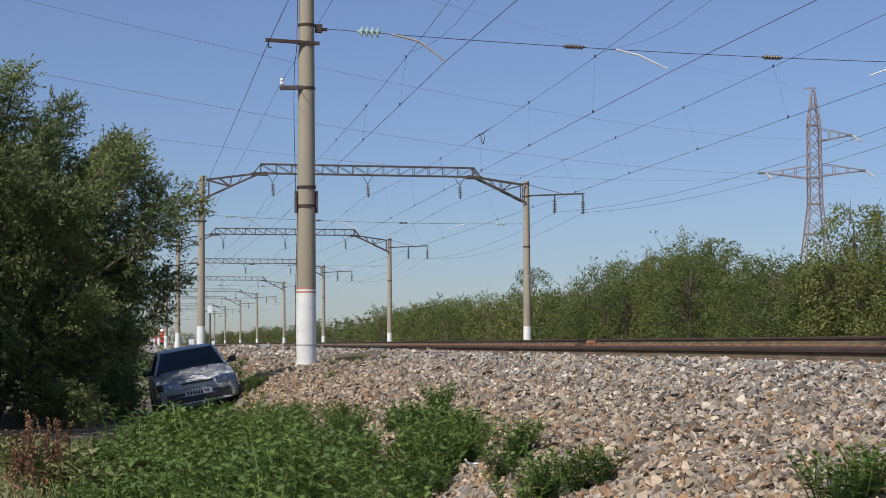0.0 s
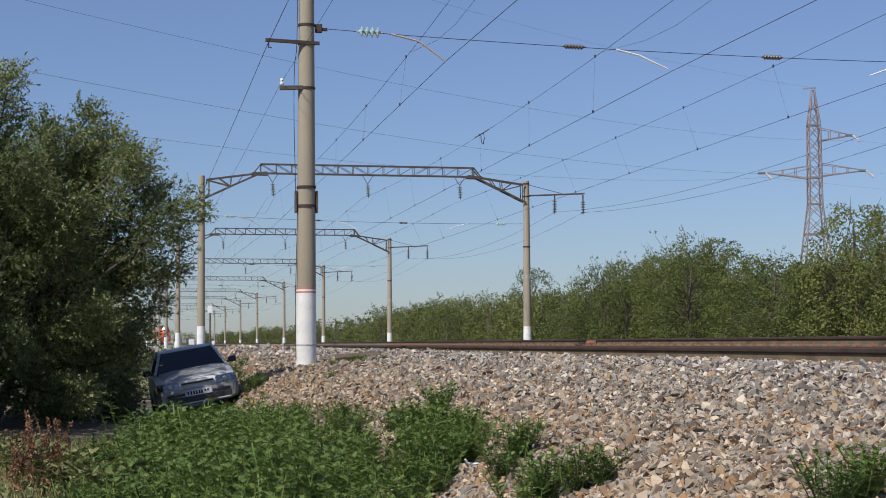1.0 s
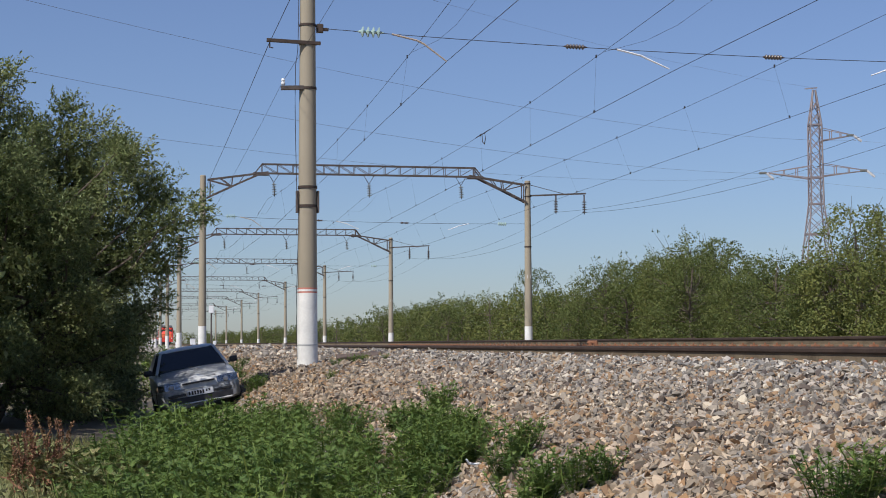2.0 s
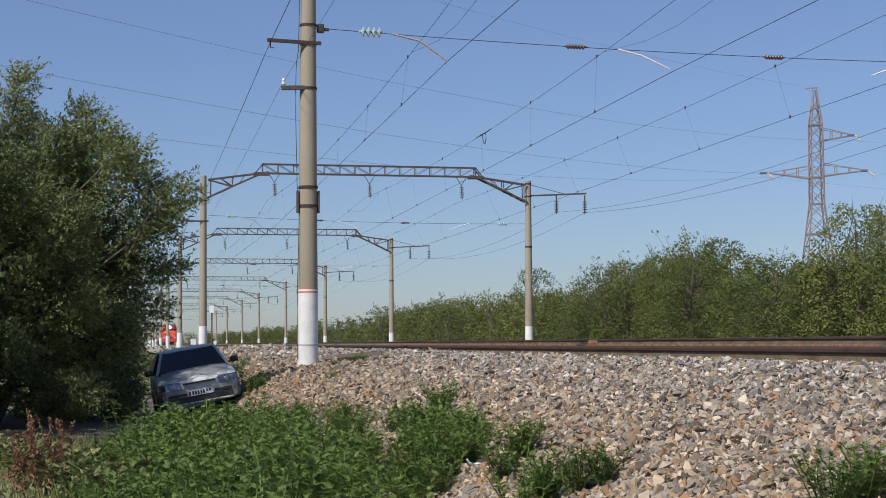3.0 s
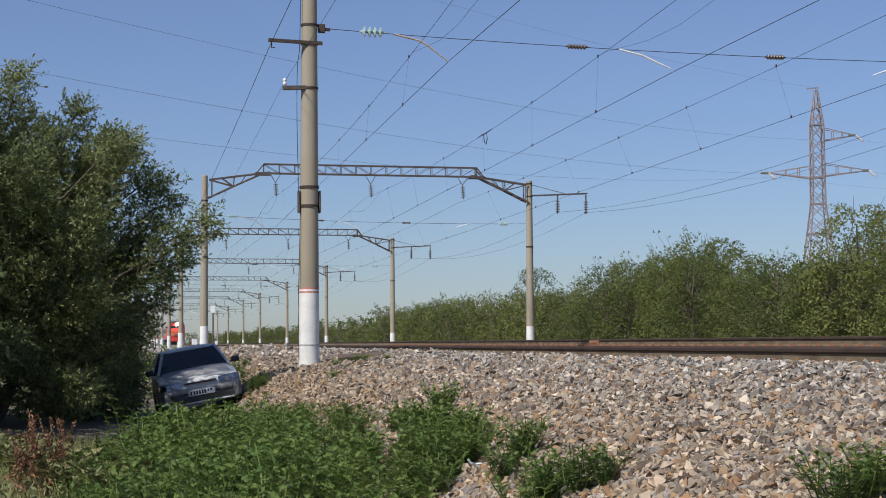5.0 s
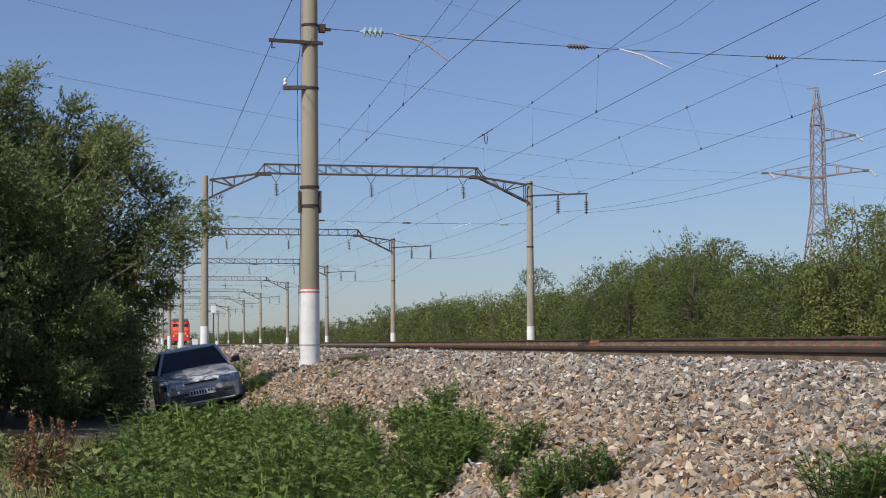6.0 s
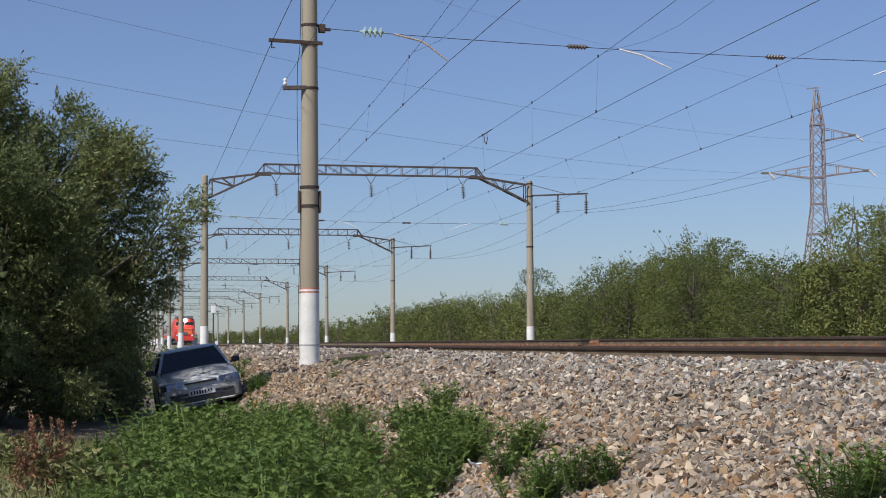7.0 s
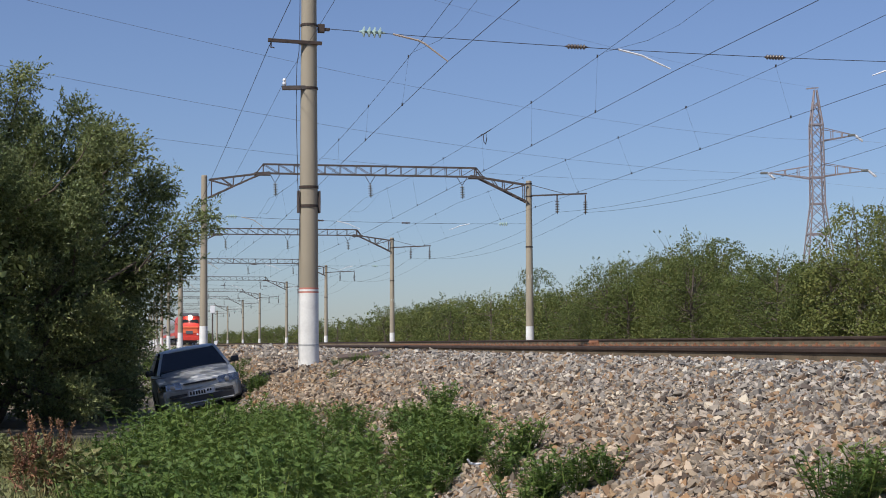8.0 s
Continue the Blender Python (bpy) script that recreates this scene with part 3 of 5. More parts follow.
# Roadside trees along the lane, some added for shade, and the wood beyond the tracks
def belt_tree(name, seed, height, spread, leaf, count, material, label, category="tree", per=8, limbs=12, clumps=40, leaves=45):
    rng = np.random.default_rng(seed)
    ob = thing(name, Matrix(), label, category, "trees of the wood beyond the tracks")
    bm = bmesh.new()
    top = np.array((rng.normal() * 0.3, rng.normal() * 0.3, height * 0.8))
    trunk = limb_wood(bm, (0, 0, -0.3), top, 0.09 + 0.012 * height, rng, 6, 0.06)
    ends = []
    for i in range(limbs):
        z = rng.uniform(0.12, 0.85)
        a = rng.uniform(0, 6.283)
        b = trunk[min(6, int(z * 6))]
        rr = spread * math.sqrt(max(0.1, 1 - abs(z - 0.42) ** 2 * 2.6)) * rng.uniform(0.55, 1.1)
        e = np.array((math.cos(a) * rr, math.sin(a) * rr, min(height, b[2] + rng.uniform(0.0, 0.28) * height)))
        limb_wood(bm, b, e, 0.035, rng, 3, 0.15, 3)
        ends.append((b, e))
    for i in range(4):
        e = top + np.array((rng.normal() * spread * 0.35, rng.normal() * spread * 0.35, height * rng.uniform(0.05, 0.2)))
        limb_wood(bm, trunk[4], e, 0.03, rng, 3, 0.1, 3)
        ends.append((trunk[4], e))
    part("trunk", bm, M_BARK, ob, smooth=True)
    # sprays of leaves at the limb ends break the outline
    P, W = [], []
    per_limb = max(3, count // (5 * len(ends)))
    for b, e in ends:
        t = rng.uniform(0.4, 1.0, per_limb)[:, None]
        out = unit(rng.normal(size=(per_limb, 3)))
        P.append(b + (e - b) * t + out * (spread * 0.08 * rng.uniform(0.1, 1, per_limb) ** 0.6)[:, None])
        W.append(out * 0.7 + unit(e - b) * 0.6 + np.array((0, 0, 0.3)))
    sprays = twigs(np.concatenate(P), np.concatenate(W), per, leaf * 2.2, leaf * 0.9, leaf * 0.45, rng, 0.1)
    # rounded clumps of leaves that face outwards, heaped from the ground to the top
    n = clumps
    u = np.sort(0.02 + 0.95 * rng.uniform(0.0, 1.0, n) ** 1.2)
    a = np.arange(n) * 2.39996 + rng.uniform(-0.6, 0.6, n)
    reach = np.interp(u, (0.0, 0.12, 0.4, 0.7, 0.9, 1.0), (0.72, 0.92, 1.0, 0.8, 0.5, 0.2)) * spread * rng.uniform(0.35, 1.0, n) ** 0.5
    c = np.column_stack([np.cos(a) * reach, np.sin(a) * reach, u * height * 0.94])
    r = spread * rng.uniform(0.12, 0.27, n) * np.interp(u, (0, 0.8, 1), (1.1, 1.0, 0.6))
    m = np.maximum(8, (leaves * (r / (0.22 * spread)) ** 2)).astype(int)
    ids = np.repeat(np.arange(n), m)
    d = unit(rng.normal(size=(len(ids), 3)) + np.array((0, 0, 0.25)))
    q = c[ids] + d * (r[ids] * rng.uniform(0.55, 1.1, len(ids)))[:, None] * np.array((1.1, 1.1, 0.85))
    q[:, 2] = np.maximum(q[:, 2], 0.03)
    face = unit(d + np.array((0, 0, 0.2)) + rng.normal(size=d.shape) * 0.42)
    axis = unit(np.cross(face, rng.normal(size=d.shape)))
    side = np.cross(axis, face)
    ln, wd = (leaf * rng.uniform(0.6, 1.25, len(ids)))[:, None], (leaf * 0.62 * rng.uniform(0.7, 1.2, len(ids)))[:, None]
    heap = np.stack([q, q + axis * ln * 0.45 + side * wd * 0.5, q + axis * ln, q + axis * ln * 0.45 - side * wd * 0.5], 1).reshape(-1, 3)
    crown = new("crown", quads_mesh("crown", np.concatenate([sprays, heap]), material))
    crown.parent = ob
    return ob


belt_label = "leafy green tree with an uneven crown beyond the tracks"
kinds = [belt_tree("wood_tree", 30 + i, h, s, 0.12, 330, M_LEAF_BELT, belt_label, per=9, limbs=26, clumps=88, leaves=98) for i, (h, s) in enumerate(((6.0, 2.3), (5.2, 2.6), (4.6, 2.2), (5.6, 2.0), (3.8, 2.4)))]
far_kinds = [belt_tree("wood_tree", 50 + i, h, s, 0.21, 110, M_LEAF_BELT, "distant green tree of the wood along the line", per=6, clumps=46, leaves=42) for i, (h, s) in enumerate(((5.2, 2.6), (4.4, 2.8), (4.8, 2.4)))]
vfar_kinds = [belt_tree("wood_tree", 60 + i, h, s, 0.40, 40, M_LEAF_BELT, "small distant tree far down the line", per=5, clumps=26, leaves=24) for i, (h, s) in enumerate(((5.2, 2.6), (4.4, 2.8), (4.8, 2.4)))]
SWAY_TREES = []


def crown_height(x, y):
    """How tall the wood stands along the line, against the height of the stock trees."""
    tall = float(np.interp(y, (58, 66, 71, 74, 80, 86, 92, 97, 108, 125), (4.9, 4.6, 4.1, 3.6, 4.5, 5.0, 4.6, 3.9, 4.2, 4.3)))
    return tall / 4.7 + 0.12 * noise.noise((y * 0.11, x * 0.05, 2.0))


def plant_wood():
    rng = np.random.default_rng(5)
    used = set()
    for row, (x0, dy) in enumerate(((30.0, 2.7),)):
        y = 46.0 + row * 1.3
        while y < 104:
            k = int(rng.integers(0, 5))
            x = x0 + rng.normal() * 0.8
            s = crown_height(x, y) * rng.uniform(0.86, 1.12)
            m = pose(x, y, ground_z(x), 0, 0, rng.uniform(0, 360)) @ Matrix.Diagonal((s, s, s, 1))
            if k not in used:
                used.add(k)
                ob = kinds[k]
                ob.matrix_basis = m
            else:
                ob = copy_thing(kinds[k], m)
                ob.scale = (s, s, s)
            if y < 110:
                SWAY_TREES.append(ob)
            y += dy * rng.uniform(0.7, 1.25)
    placed = {}
    for row, (x0, dy) in enumerate(((30.5, 6.0), (35.5, 8.0), (33.4, 3.4), (30.0, 2.4))):
        y = 176.0 if row < 2 else 52.0 if row < 3 else 104.0
        while y < (520 if row < 2 else 180):
            k = int(rng.integers(0, 3))
            x = x0 + rng.normal() * 1.2 - max(0, y - 380) * 0.05
            s = ((0.72, 0.82)[row] if row < 2 else crown_height(x, y) * 0.95) * rng.uniform(0.8, 1.15)
            m = pose(x, y, ground_z(x), 0, 0, rng.uniform(0, 360)) @ Matrix.Diagonal((s, s, s, 1))
            stock_of = vfar_kinds if row < 2 else far_kinds
            if (row < 2, k) not in placed:
                placed[(row < 2, k)] = True
                stock_of[k].matrix_basis = m
            else:
                copy_thing(stock_of[k], m).scale = (s, s, s)
            y += dy * rng.uniform(0.7, 1.3)


plant_wood()
# trees and shrubs that stand out of the wood
for kx, ky, k, s in ((33, 124.7, 3, 1.25), (33, 101.0, 3, 1.12), (32.6, 97.5, 0, 1.03), (33, 92.5, 0, 1.05), (33.6, 95.0, 1, 1.1), (33, 86.2, 0, 1.2), (33.5, 84.0, 3, 1.2), (32.5, 88.0, 1, 1.25), (33, 80.7, 3, 1.0),
                     (33, 73.3, 2, 0.95), (33, 69.8, 2, 0.98), (33, 65.2, 3, 1.02), (33.4, 62.6, 1, 1.0), (33.2, 67.5, 4, 1.1)):
    ob = copy_thing(kinds[k], pose(kx, ky, ground_z(kx), 0, 0, 40 * k + ky))
    ob.scale = (s, s, s)
    SWAY_TREES.append(ob)
# the lane's own trees behind the oleaster, and unseen ones added for shade
lane = belt_tree("roadside_tree", 71, 5.6, 2.2, 0.13, 620, M_LEAF_OLIVE, "dark green lane tree, also copied out of view to cast shade", per=8, limbs=24, clumps=70, leaves=80)
tagged(lane, group="roadside trees")
lane.matrix_basis = pose(-1.9, 39.5, -0.05)
# copies at y 21 to 30 are added out of view to shade the ground
for x, y, s, a in ((-1.8, 47.5, 1.0, 200), (-5.0, 58.0, 1.1, 300), (-6.5, 75, 1.1, 10), (-9, 42, 1.2, 80), (-5.0, 22.6, 1.05, 160), (-4.8, 27.3, 0.92, 100), (-4.6, 25.0, 0.75, 220), (-5.4, 29.3, 1.0, 40), (-5.4, 26.4, 1.5, 15), (-5.7, 23.3, 1.35, 200), (-7.6, 21.3, 1.5, 140), (-6.2, 29.6, 1.45, 310)):
    copy_thing(lane, pose(x, y, ground_z(x), 0, 0, a)).scale = (s, s, s)
bush = belt_tree("roadside_bush", 83, 1.3, 0.7, 0.09, 160, M_LEAF_WEED, "light green bush at the edge of the lane", "bush", clumps=24, leaves=45)
tagged(bush, group="roadside bushes")
bush.matrix_basis = pose(0.0, 45, 0.0)
for x, y, s in ((0.9, 55, 1.0), (-0.9, 41, 0.9), (1.4, 66, 1.1), (2.3, 52, 0.5)):
    copy_thing(bush, pose(x, y, ground_z(x) - 0.02, 0, 0, y * 20)).scale = (s, s, s)


shade = belt_tree("undergrowth_bush", 87, 1.7, 0.95, 0.11, 220, M_LEAF_OLIVE, "dark undergrowth bush in the shade of the oleaster", "bush", per=7, clumps=26, leaves=45)
tagged(shade, group="undergrowth bushes")
shade.matrix_basis = pose(-1.6, 33.0, -0.05)
for x, y, s in ((-1.0, 33.0, 1.1), (-0.75, 35.4, 1.1), (-0.8, 37.5, 1.2), (-1.9, 34.5, 1.3)):
    copy_thing(shade, pose(x, y, ground_z(x) - 0.04, 0, 0, y * 50)).scale = (s, s, s)
# trees closing the view far down the line
for i in range(16):
    x, y, s = -36 + i * 4.1, 560 + 35 * ((i * 0.618) % 1), 0.9 + 0.4 * ((i * 0.37) % 1)
    copy_thing(vfar_kinds[i % 3], pose(x, y, 1.0, 0, 0, i * 50)).scale = (s, s, s)


# Feathery weeds in front
def frond(rng, ln):
    """A feathery pinnate leaf: pairs of narrow leaflets, shorter to the tip, along a bent rib, along +x."""
    P, A = [], []
    for i in range(9):
        u = 0.14 + 0.8 * i / 9
        for s in (-1, 1):
            P.append((u * ln, 0, -0.3 * u * u * ln))
            A.append((0.85, s * (0.95 - 0.5 * u), rng.uniform(-0.2, 0.25)))
    P.append((0.93 * ln, 0, -0.27 * ln))
    A.append((1, 0, -0.3))
    return np.array(P), np.array(A)


def weed(seed, height, stems, label, material=M_LEAF_WEED, leafl=0.040, wid=0.0105, flen=0.15, per=19):
    rng = np.random.default_rng(seed)
    ob = thing("weed", Matrix(), label, "weed", "weeds on the verge")
    bm = bmesh.new()
    V = []
    for s in range(stems):
        a = rng.uniform(0, 6.283)
        lean = rng.uniform(0.1, 0.8)
        h = height * rng.uniform(0.65, 1.1)
        tip = np.array((math.cos(a) * lean * h, math.sin(a) * lean * h, h))
        limb_wood(bm, (math.cos(a) * 0.03, math.sin(a) * 0.03, -0.05), tip, 0.0042, rng, 3, 0.1, 3)
        for i in range(per):
            u = 0.12 + 0.88 * (i + rng.uniform(0, 1)) / per
            b = tip * u
            ang = i * 2.4 + rng.uniform(-0.4, 0.4)
            ln = flen * (1.25 - 0.75 * u) * rng.uniform(0.7, 1.25)
            up = rng.uniform(-0.05, 0.45) + 0.45 * u
            P, A = frond(rng, ln)
            ca, sa, cu, su = math.cos(ang), math.sin(ang), math.cos(up), math.sin(up)
            R = np.array(((ca * cu, -sa, -ca * su), (sa * cu, ca, -sa * su), (su, 0, cu)))
            V.append(leaf_spikes(b + P @ R.T, A @ R.T, leafl * np.linspace(1.2, 0.65, len(P)), wid, rng, R[:, 2]))
    tagged(part("stem", bm, material, ob), kind="stuff")
    fo = new("foliage", quads_mesh("foliage", np.concatenate(V), material, 3))
    fo.parent = ob
    return ob


WEEDS = []
weed_label = "bushy green weed with feathery leaves on the embankment foot"
stock = [weed(100 + i, h, n, weed_label) for i, (h, n) in enumerate(((0.56, 9), (0.48, 9), (0.62, 9), (0.42, 9)))] + [weed(120, 0.50, 18, "low rounded green weed on the stones", per=15)]


def in_weeds(x, y):
    """The plan of the weed patch at the foot of the embankment."""
    edge = float(np.interp(y, (8, 10.0, 10.8, 11.4, 13.3, 14.5, 18, 22, 24), (1.5, 1.75, 2.05, 2.6, 2.8, 2.5, 2.38, 2.15, 1.9)))
    far = float(np.interp(x, (-0.6, -0.1, 0.5, 1.2, 1.7, 2.0, 2.3), (18.0, 21.2, 23.4, 24.0, 24.4, 24.2, 22.0)))
    wob = 0.14 * noise.noise((x * 1.5, y * 0.8, 5))
    return x < edge + wob and y < far + 3 * wob


def plant_weeds():
    rng = np.random.default_rng(9)
    used = set()
    spots = []
    y = 9.8
    while y < 26:
        x = -0.4 + rng.uniform(0, 0.2)
        while x < 2.6:
            yy = y + rng.uniform(-0.2, 0.2)
            if in_weeds(x, yy):
                spots.append((x, yy, (rng.uniform(0.85, 1.1) + 0.4 * noise.noise((x * 1.1, yy * 0.7, 9))) * float(np.interp(x, (-0.55, 0.2, 1.4, 2.0, 2.6), (0.85, 1.0, 1.02, 0.8, 0.52)))))
            x += 0.46 * rng.uniform(0.8, 1.2)
        y += 0.5
    spots += [(2.55, 10.2, 0.58), (2.42, 10.0, 0.5), (2.66, 10.35, 0.55), (2.35, 8.7, 0.58), (2.5, 8.5, 0.55), (2.2, 8.6, 0.56), (2.62, 8.35, 0.42), (2.42, 8.9, 0.52), (2.82, 5.85, 0.5), (2.98, 5.95, 0.5), (3.12, 6.1, 0.42), (2.5, 6.5, 0.3), (2.45, 11.6, 0.6), (2.3, 11.2, 0.62), (2.55, 12.2, 0.6), (2.15, 10.9, 0.62), (2.58, 12.8, 0.6), (2.59, 13.6, 0.6), (2.3, 11.9, 0.66), (2.62, 11.7, 0.5), (2.7, 12.2, 0.5), (2.48, 11.25, 0.48), (2.68, 12.7, 0.5), (2.4, 12.4, 0.62), (2.1, 11.5, 0.66), (2.9, 14.6, 0.62), (2.98, 14.8, 0.5),
              (4.1, 31.6, 0.36), (4.3, 31.8, 0.32), (4.45, 31.3, 0.4), (4.7, 31.6, 0.36), (4.9, 30.0, 0.28), (4.65, 31.2, 0.3), (3.3, 26, 0.35), (2.35, 31.2, 0.8), (2.45, 30.6, 0.6), (2.5, 37, 0.6), (2.6, 40, 0.7), (3.0, 43, 0.6)]
    for x, y, s in spots:
        k = int(rng.integers(0, 4)) if s > 0.7 and x < 2.2 else 4
        m = pose(x, y, ground_z(x, y), 0, 0, rng.uniform(0, 360)) @ Matrix.Diagonal((s, s, s, 1))
        if k not in used:
            used.add(k)
            ob = stock[k]
            ob.matrix_basis = m
        else:
            ob = copy_thing(stock[k], m)
            ob.scale = (s, s, s)
        WEEDS.append(ob)


plant_weeds()
def dock(seed):
    """A withered dock: bare bent stalks, each with dense rusty seed clusters on its upper half."""
    rng = np.random.default_rng(seed)
    ob = thing("dock_weed", Matrix(), "dry red-brown dock weed with rusty seed heads", "weed", "dry weeds")
    for k in range(5):
        a, lean, h = rng.uniform(0, 6.283), rng.uniform(0.05, 0.35), rng.uniform(0.55, 0.85)
        bm = bmesh.new()
        pts = limb_wood(bm, (0, 0, -0.05), (math.cos(a) * lean * h, math.sin(a) * lean * h, h), 0.007, rng, 6, 0.1, 4)
        stalk = part("stalk", bm, M_LEAF_DRY, ob)
        n = 170
        t = rng.uniform(0.45, 1.0, n) * 6
        seg = np.clip(t, 0, 5.99).astype(int)
        c = pts[seg] + (pts[seg + 1] - pts[seg]) * (t - seg)[:, None]
        lump = 0.035 * (0.5 + np.abs(np.sin(t * 4.5))) * (1.25 - t / 6)
        c = c + unit(rng.normal(size=(n, 3))) * (lump * rng.uniform(0.2, 1.3, n))[:, None]
        seeds = new("seed_head", quads_mesh("seed_head", leaf_quads(c, rng.normal(size=(n, 3)) + np.array((0, 0, 0.6)), 0.03, 0.02, rng), M_LEAF_DRY))
        seeds.parent = stalk
        n = 14
        c = pts[rng.integers(0, 4, n)]
        lv = new("withered_leaves", quads_mesh("withered_leaves", leaf_quads(c, rng.normal(size=(n, 3)) + np.array((0, 0, -0.3)), 0.13, 0.035, rng), M_LEAF_DRY))
        lv.parent = stalk
    return ob


dry = dock(140)
dry.matrix_basis = pose(-0.92, 16.2, -0.03)
for x, y, s in ((-0.72, 16.0, 1.0), (-1.08, 15.7, 0.85)):
    copy_thing(dry, pose(x, y, ground_z(x, y), 0, 0, x * 900)).scale = (s, s, s)


yellow = weed(160, 0.42, 7, "yellowing leafy weed at the edge of the lane", M_LEAF_GRASS, 0.07, 0.03, 0.10, 12)
tagged(yellow, group="yellow weeds")
yellow.matrix_basis = pose(-0.75, 16.6, -0.04)
for i in range(70):
    x, y = -2.6 + 2.6 * ((i * 0.618) % 1), 12.5 + 8.7 * ((i * 0.381 + 0.2) % 1)
    s = 0.6 + 0.6 * ((i * 0.73) % 1)
    copy_thing(yellow, pose(x, y, ground_z(x, y), 0, 0, i * 77)).scale = (s, s, s)


def grass():
    rng = np.random.default_rng(21)
    n = 15000
    x, y = rng.uniform(-4.2, 0.6, n), rng.uniform(11.5, 24, n)
    keep = (np.sin(x * 3 + y) + np.sin(y * 2.1 - x) + rng.normal(size=n) * 0.9) > -0.6
    keep &= (x < 0.0) | (y < 22)
    x, y = x[keep], y[keep]
    z = np.array([ground_z(float(a), float(b)) for a, b in zip(x, y)])
    v = leaf_quads(np.stack([x, y, z - 0.01], 1), np.stack([rng.normal(size=len(x)) * 0.5, rng.normal(size=len(x)) * 0.5, np.ones(len(x))], 1), 0.22, 0.014, rng)
    ob = new("grass", quads_mesh("grass", v, M_LEAF_GRASS))
    tagged(ob, "patchy yellow-green grass on the verge", "grass", kind="stuff")
    # low broad weeds among it
    n = 9000
    x, y = rng.uniform(-3.5, 0.8, n), rng.uniform(11, 21, n)
    z = np.array([ground_z(float(a), float(b)) for a, b in zip(x, y)]) + rng.uniform(0, 0.16, n)
    v = leaf_quads(np.stack([x, y, z], 1), rng.normal(size=(n, 3)) + np.array((0, 0, 0.7)), 0.075, 0.035, rng)
    tagged(new("low_weeds", quads_mesh("low_weeds", v, M_LEAF_GRASS)), "low yellowish leafy weeds on the verge", "weeds", kind="stuff")


grass()
# ---- pylon and its line ----
PYL = Vector((63.8, 135.2, 1.0))
ARM_WAY = Vector((0.98, -0.2, 0)).normalized()       # along the cross-arms


def pylon():
    ob = thing("pylon", Matrix.LocRotScale(PYL, Euler((0, 0, math.atan2(ARM_WAY.y, ARM_WAY.x))), None), "rust-tinged steel lattice power pylon with three arms behind the wood", "pylon")
    H = 24.75
    legs, lat = bmesh.new(), bmesh.new()
    prof = [(0.0, 2.1), (10.7, 0.93), (13.6, 0.60), (21.2, 0.54), (24.6, 0.11)]

    def w(z):
        return float(np.interp(z, [p[0] for p in prof], [p[1] for p in prof]))
    for sx in (-1, 1):
        for sy in (-1, 1):
            for (za, wa), (zb, wb) in zip(prof, prof[1:]):
                bar(legs, (sx * wa, sy * wa, za), (sx * wb, sy * wb, zb), 0.095)
    zs = [0, 3.0, 5.8, 8.4, 10.7, 12.3] + steps(13.6, 21.2, 6) + [22.4, 23.5]
    for za, zb in zip(zs, zs[1:]):
        a, b = w(za), w(zb)
        for s in (-1, 1):
            bar(lat, (-a, s * a, za), (b, s * b, zb), 0.06)
            bar(lat, (a, s * a, za), (-b, s * b, zb), 0.06)
            bar(lat, (s * a, -a, za), (s * b, b, zb), 0.06)
            bar(lat, (s * a, a, za), (s * b, -b, zb), 0.06)
            if za in (10.7, 13.6, 21.2) or abs(za - 16.2) < 0.5:
                bar(lat, (-a, s * a, za), (a, s * a, za), 0.12)
                bar(lat, (s * a, -a, za), (s * a, a, za), 0.12)
    part("leg_frame", legs, M_PYLON, ob)
    part("lattice", lat, M_PYLON, ob)
    for s, z, ln in ((1, 20.2, 3.7), (-1, 16.6, 4.7), (1, 16.8, 4.9)):
        bm = bmesh.new()
        b = w(z)
        for sy in (-1, 1):
            bar(bm, (s * b, sy * b, z - 0.55), (s * ln, 0, z), 0.1)
            bar(bm, (s * b, sy * b, z + 0.65), (s * ln, 0, z), 0.06)
            for u in (0.3, 0.6):
                x = b + (ln - b) * u
                bar(bm, (s * x, sy * b * (1 - u), z - 0.55 * (1 - u)), (s * x, sy * b * (1 - u), z + 0.65 * (1 - u)), 0.07)
        bar(bm, (s * (b + 1), -b * 0.7, z - 0.4), (s * (b + 1), b * 0.7, z - 0.4), 0.07)
        arm = part("cross_arm", bm, M_PYLON, ob)
        for side, way in ((1, (0.5, -1, -0.75)), (-1, (-0.75, -0.8, -0.10))):
            bm = bmesh.new()
            d = Vector(way).normalized()
            insulator(bm, (s * ln, 0, z), d, 8, 0.15, 0.13)
            part("insulator_string", bm, M_PORC if side > 0 else M_GREY_INS, arm, "insulator string")
    bm = bmesh.new()
    bar(bm, (-0.9, 0, 24.7), (0.3, 0, 24.8), 0.1)
    part("peak", bm, M_PYLON, ob)
    return ob


tower = pylon()
LINE_WAY = Vector((-0.70, -0.714, 0))
far_tower = copy_thing(tower, Matrix.Translation(LINE_WAY * 200) @ tower.matrix_basis)


def span_line(a, b, sag, r, label):
    a, b = Vector(a), Vector(b)
    pts = []
    for i in range(41):
        u = i / 40
        p = a.lerp(b, u)
        pts.append((p.x, p.y, p.z - 4 * sag * u * (1 - u)))
    return wire("power_line", pts, r, M_ALU, label, "conductors of the power line", 5)


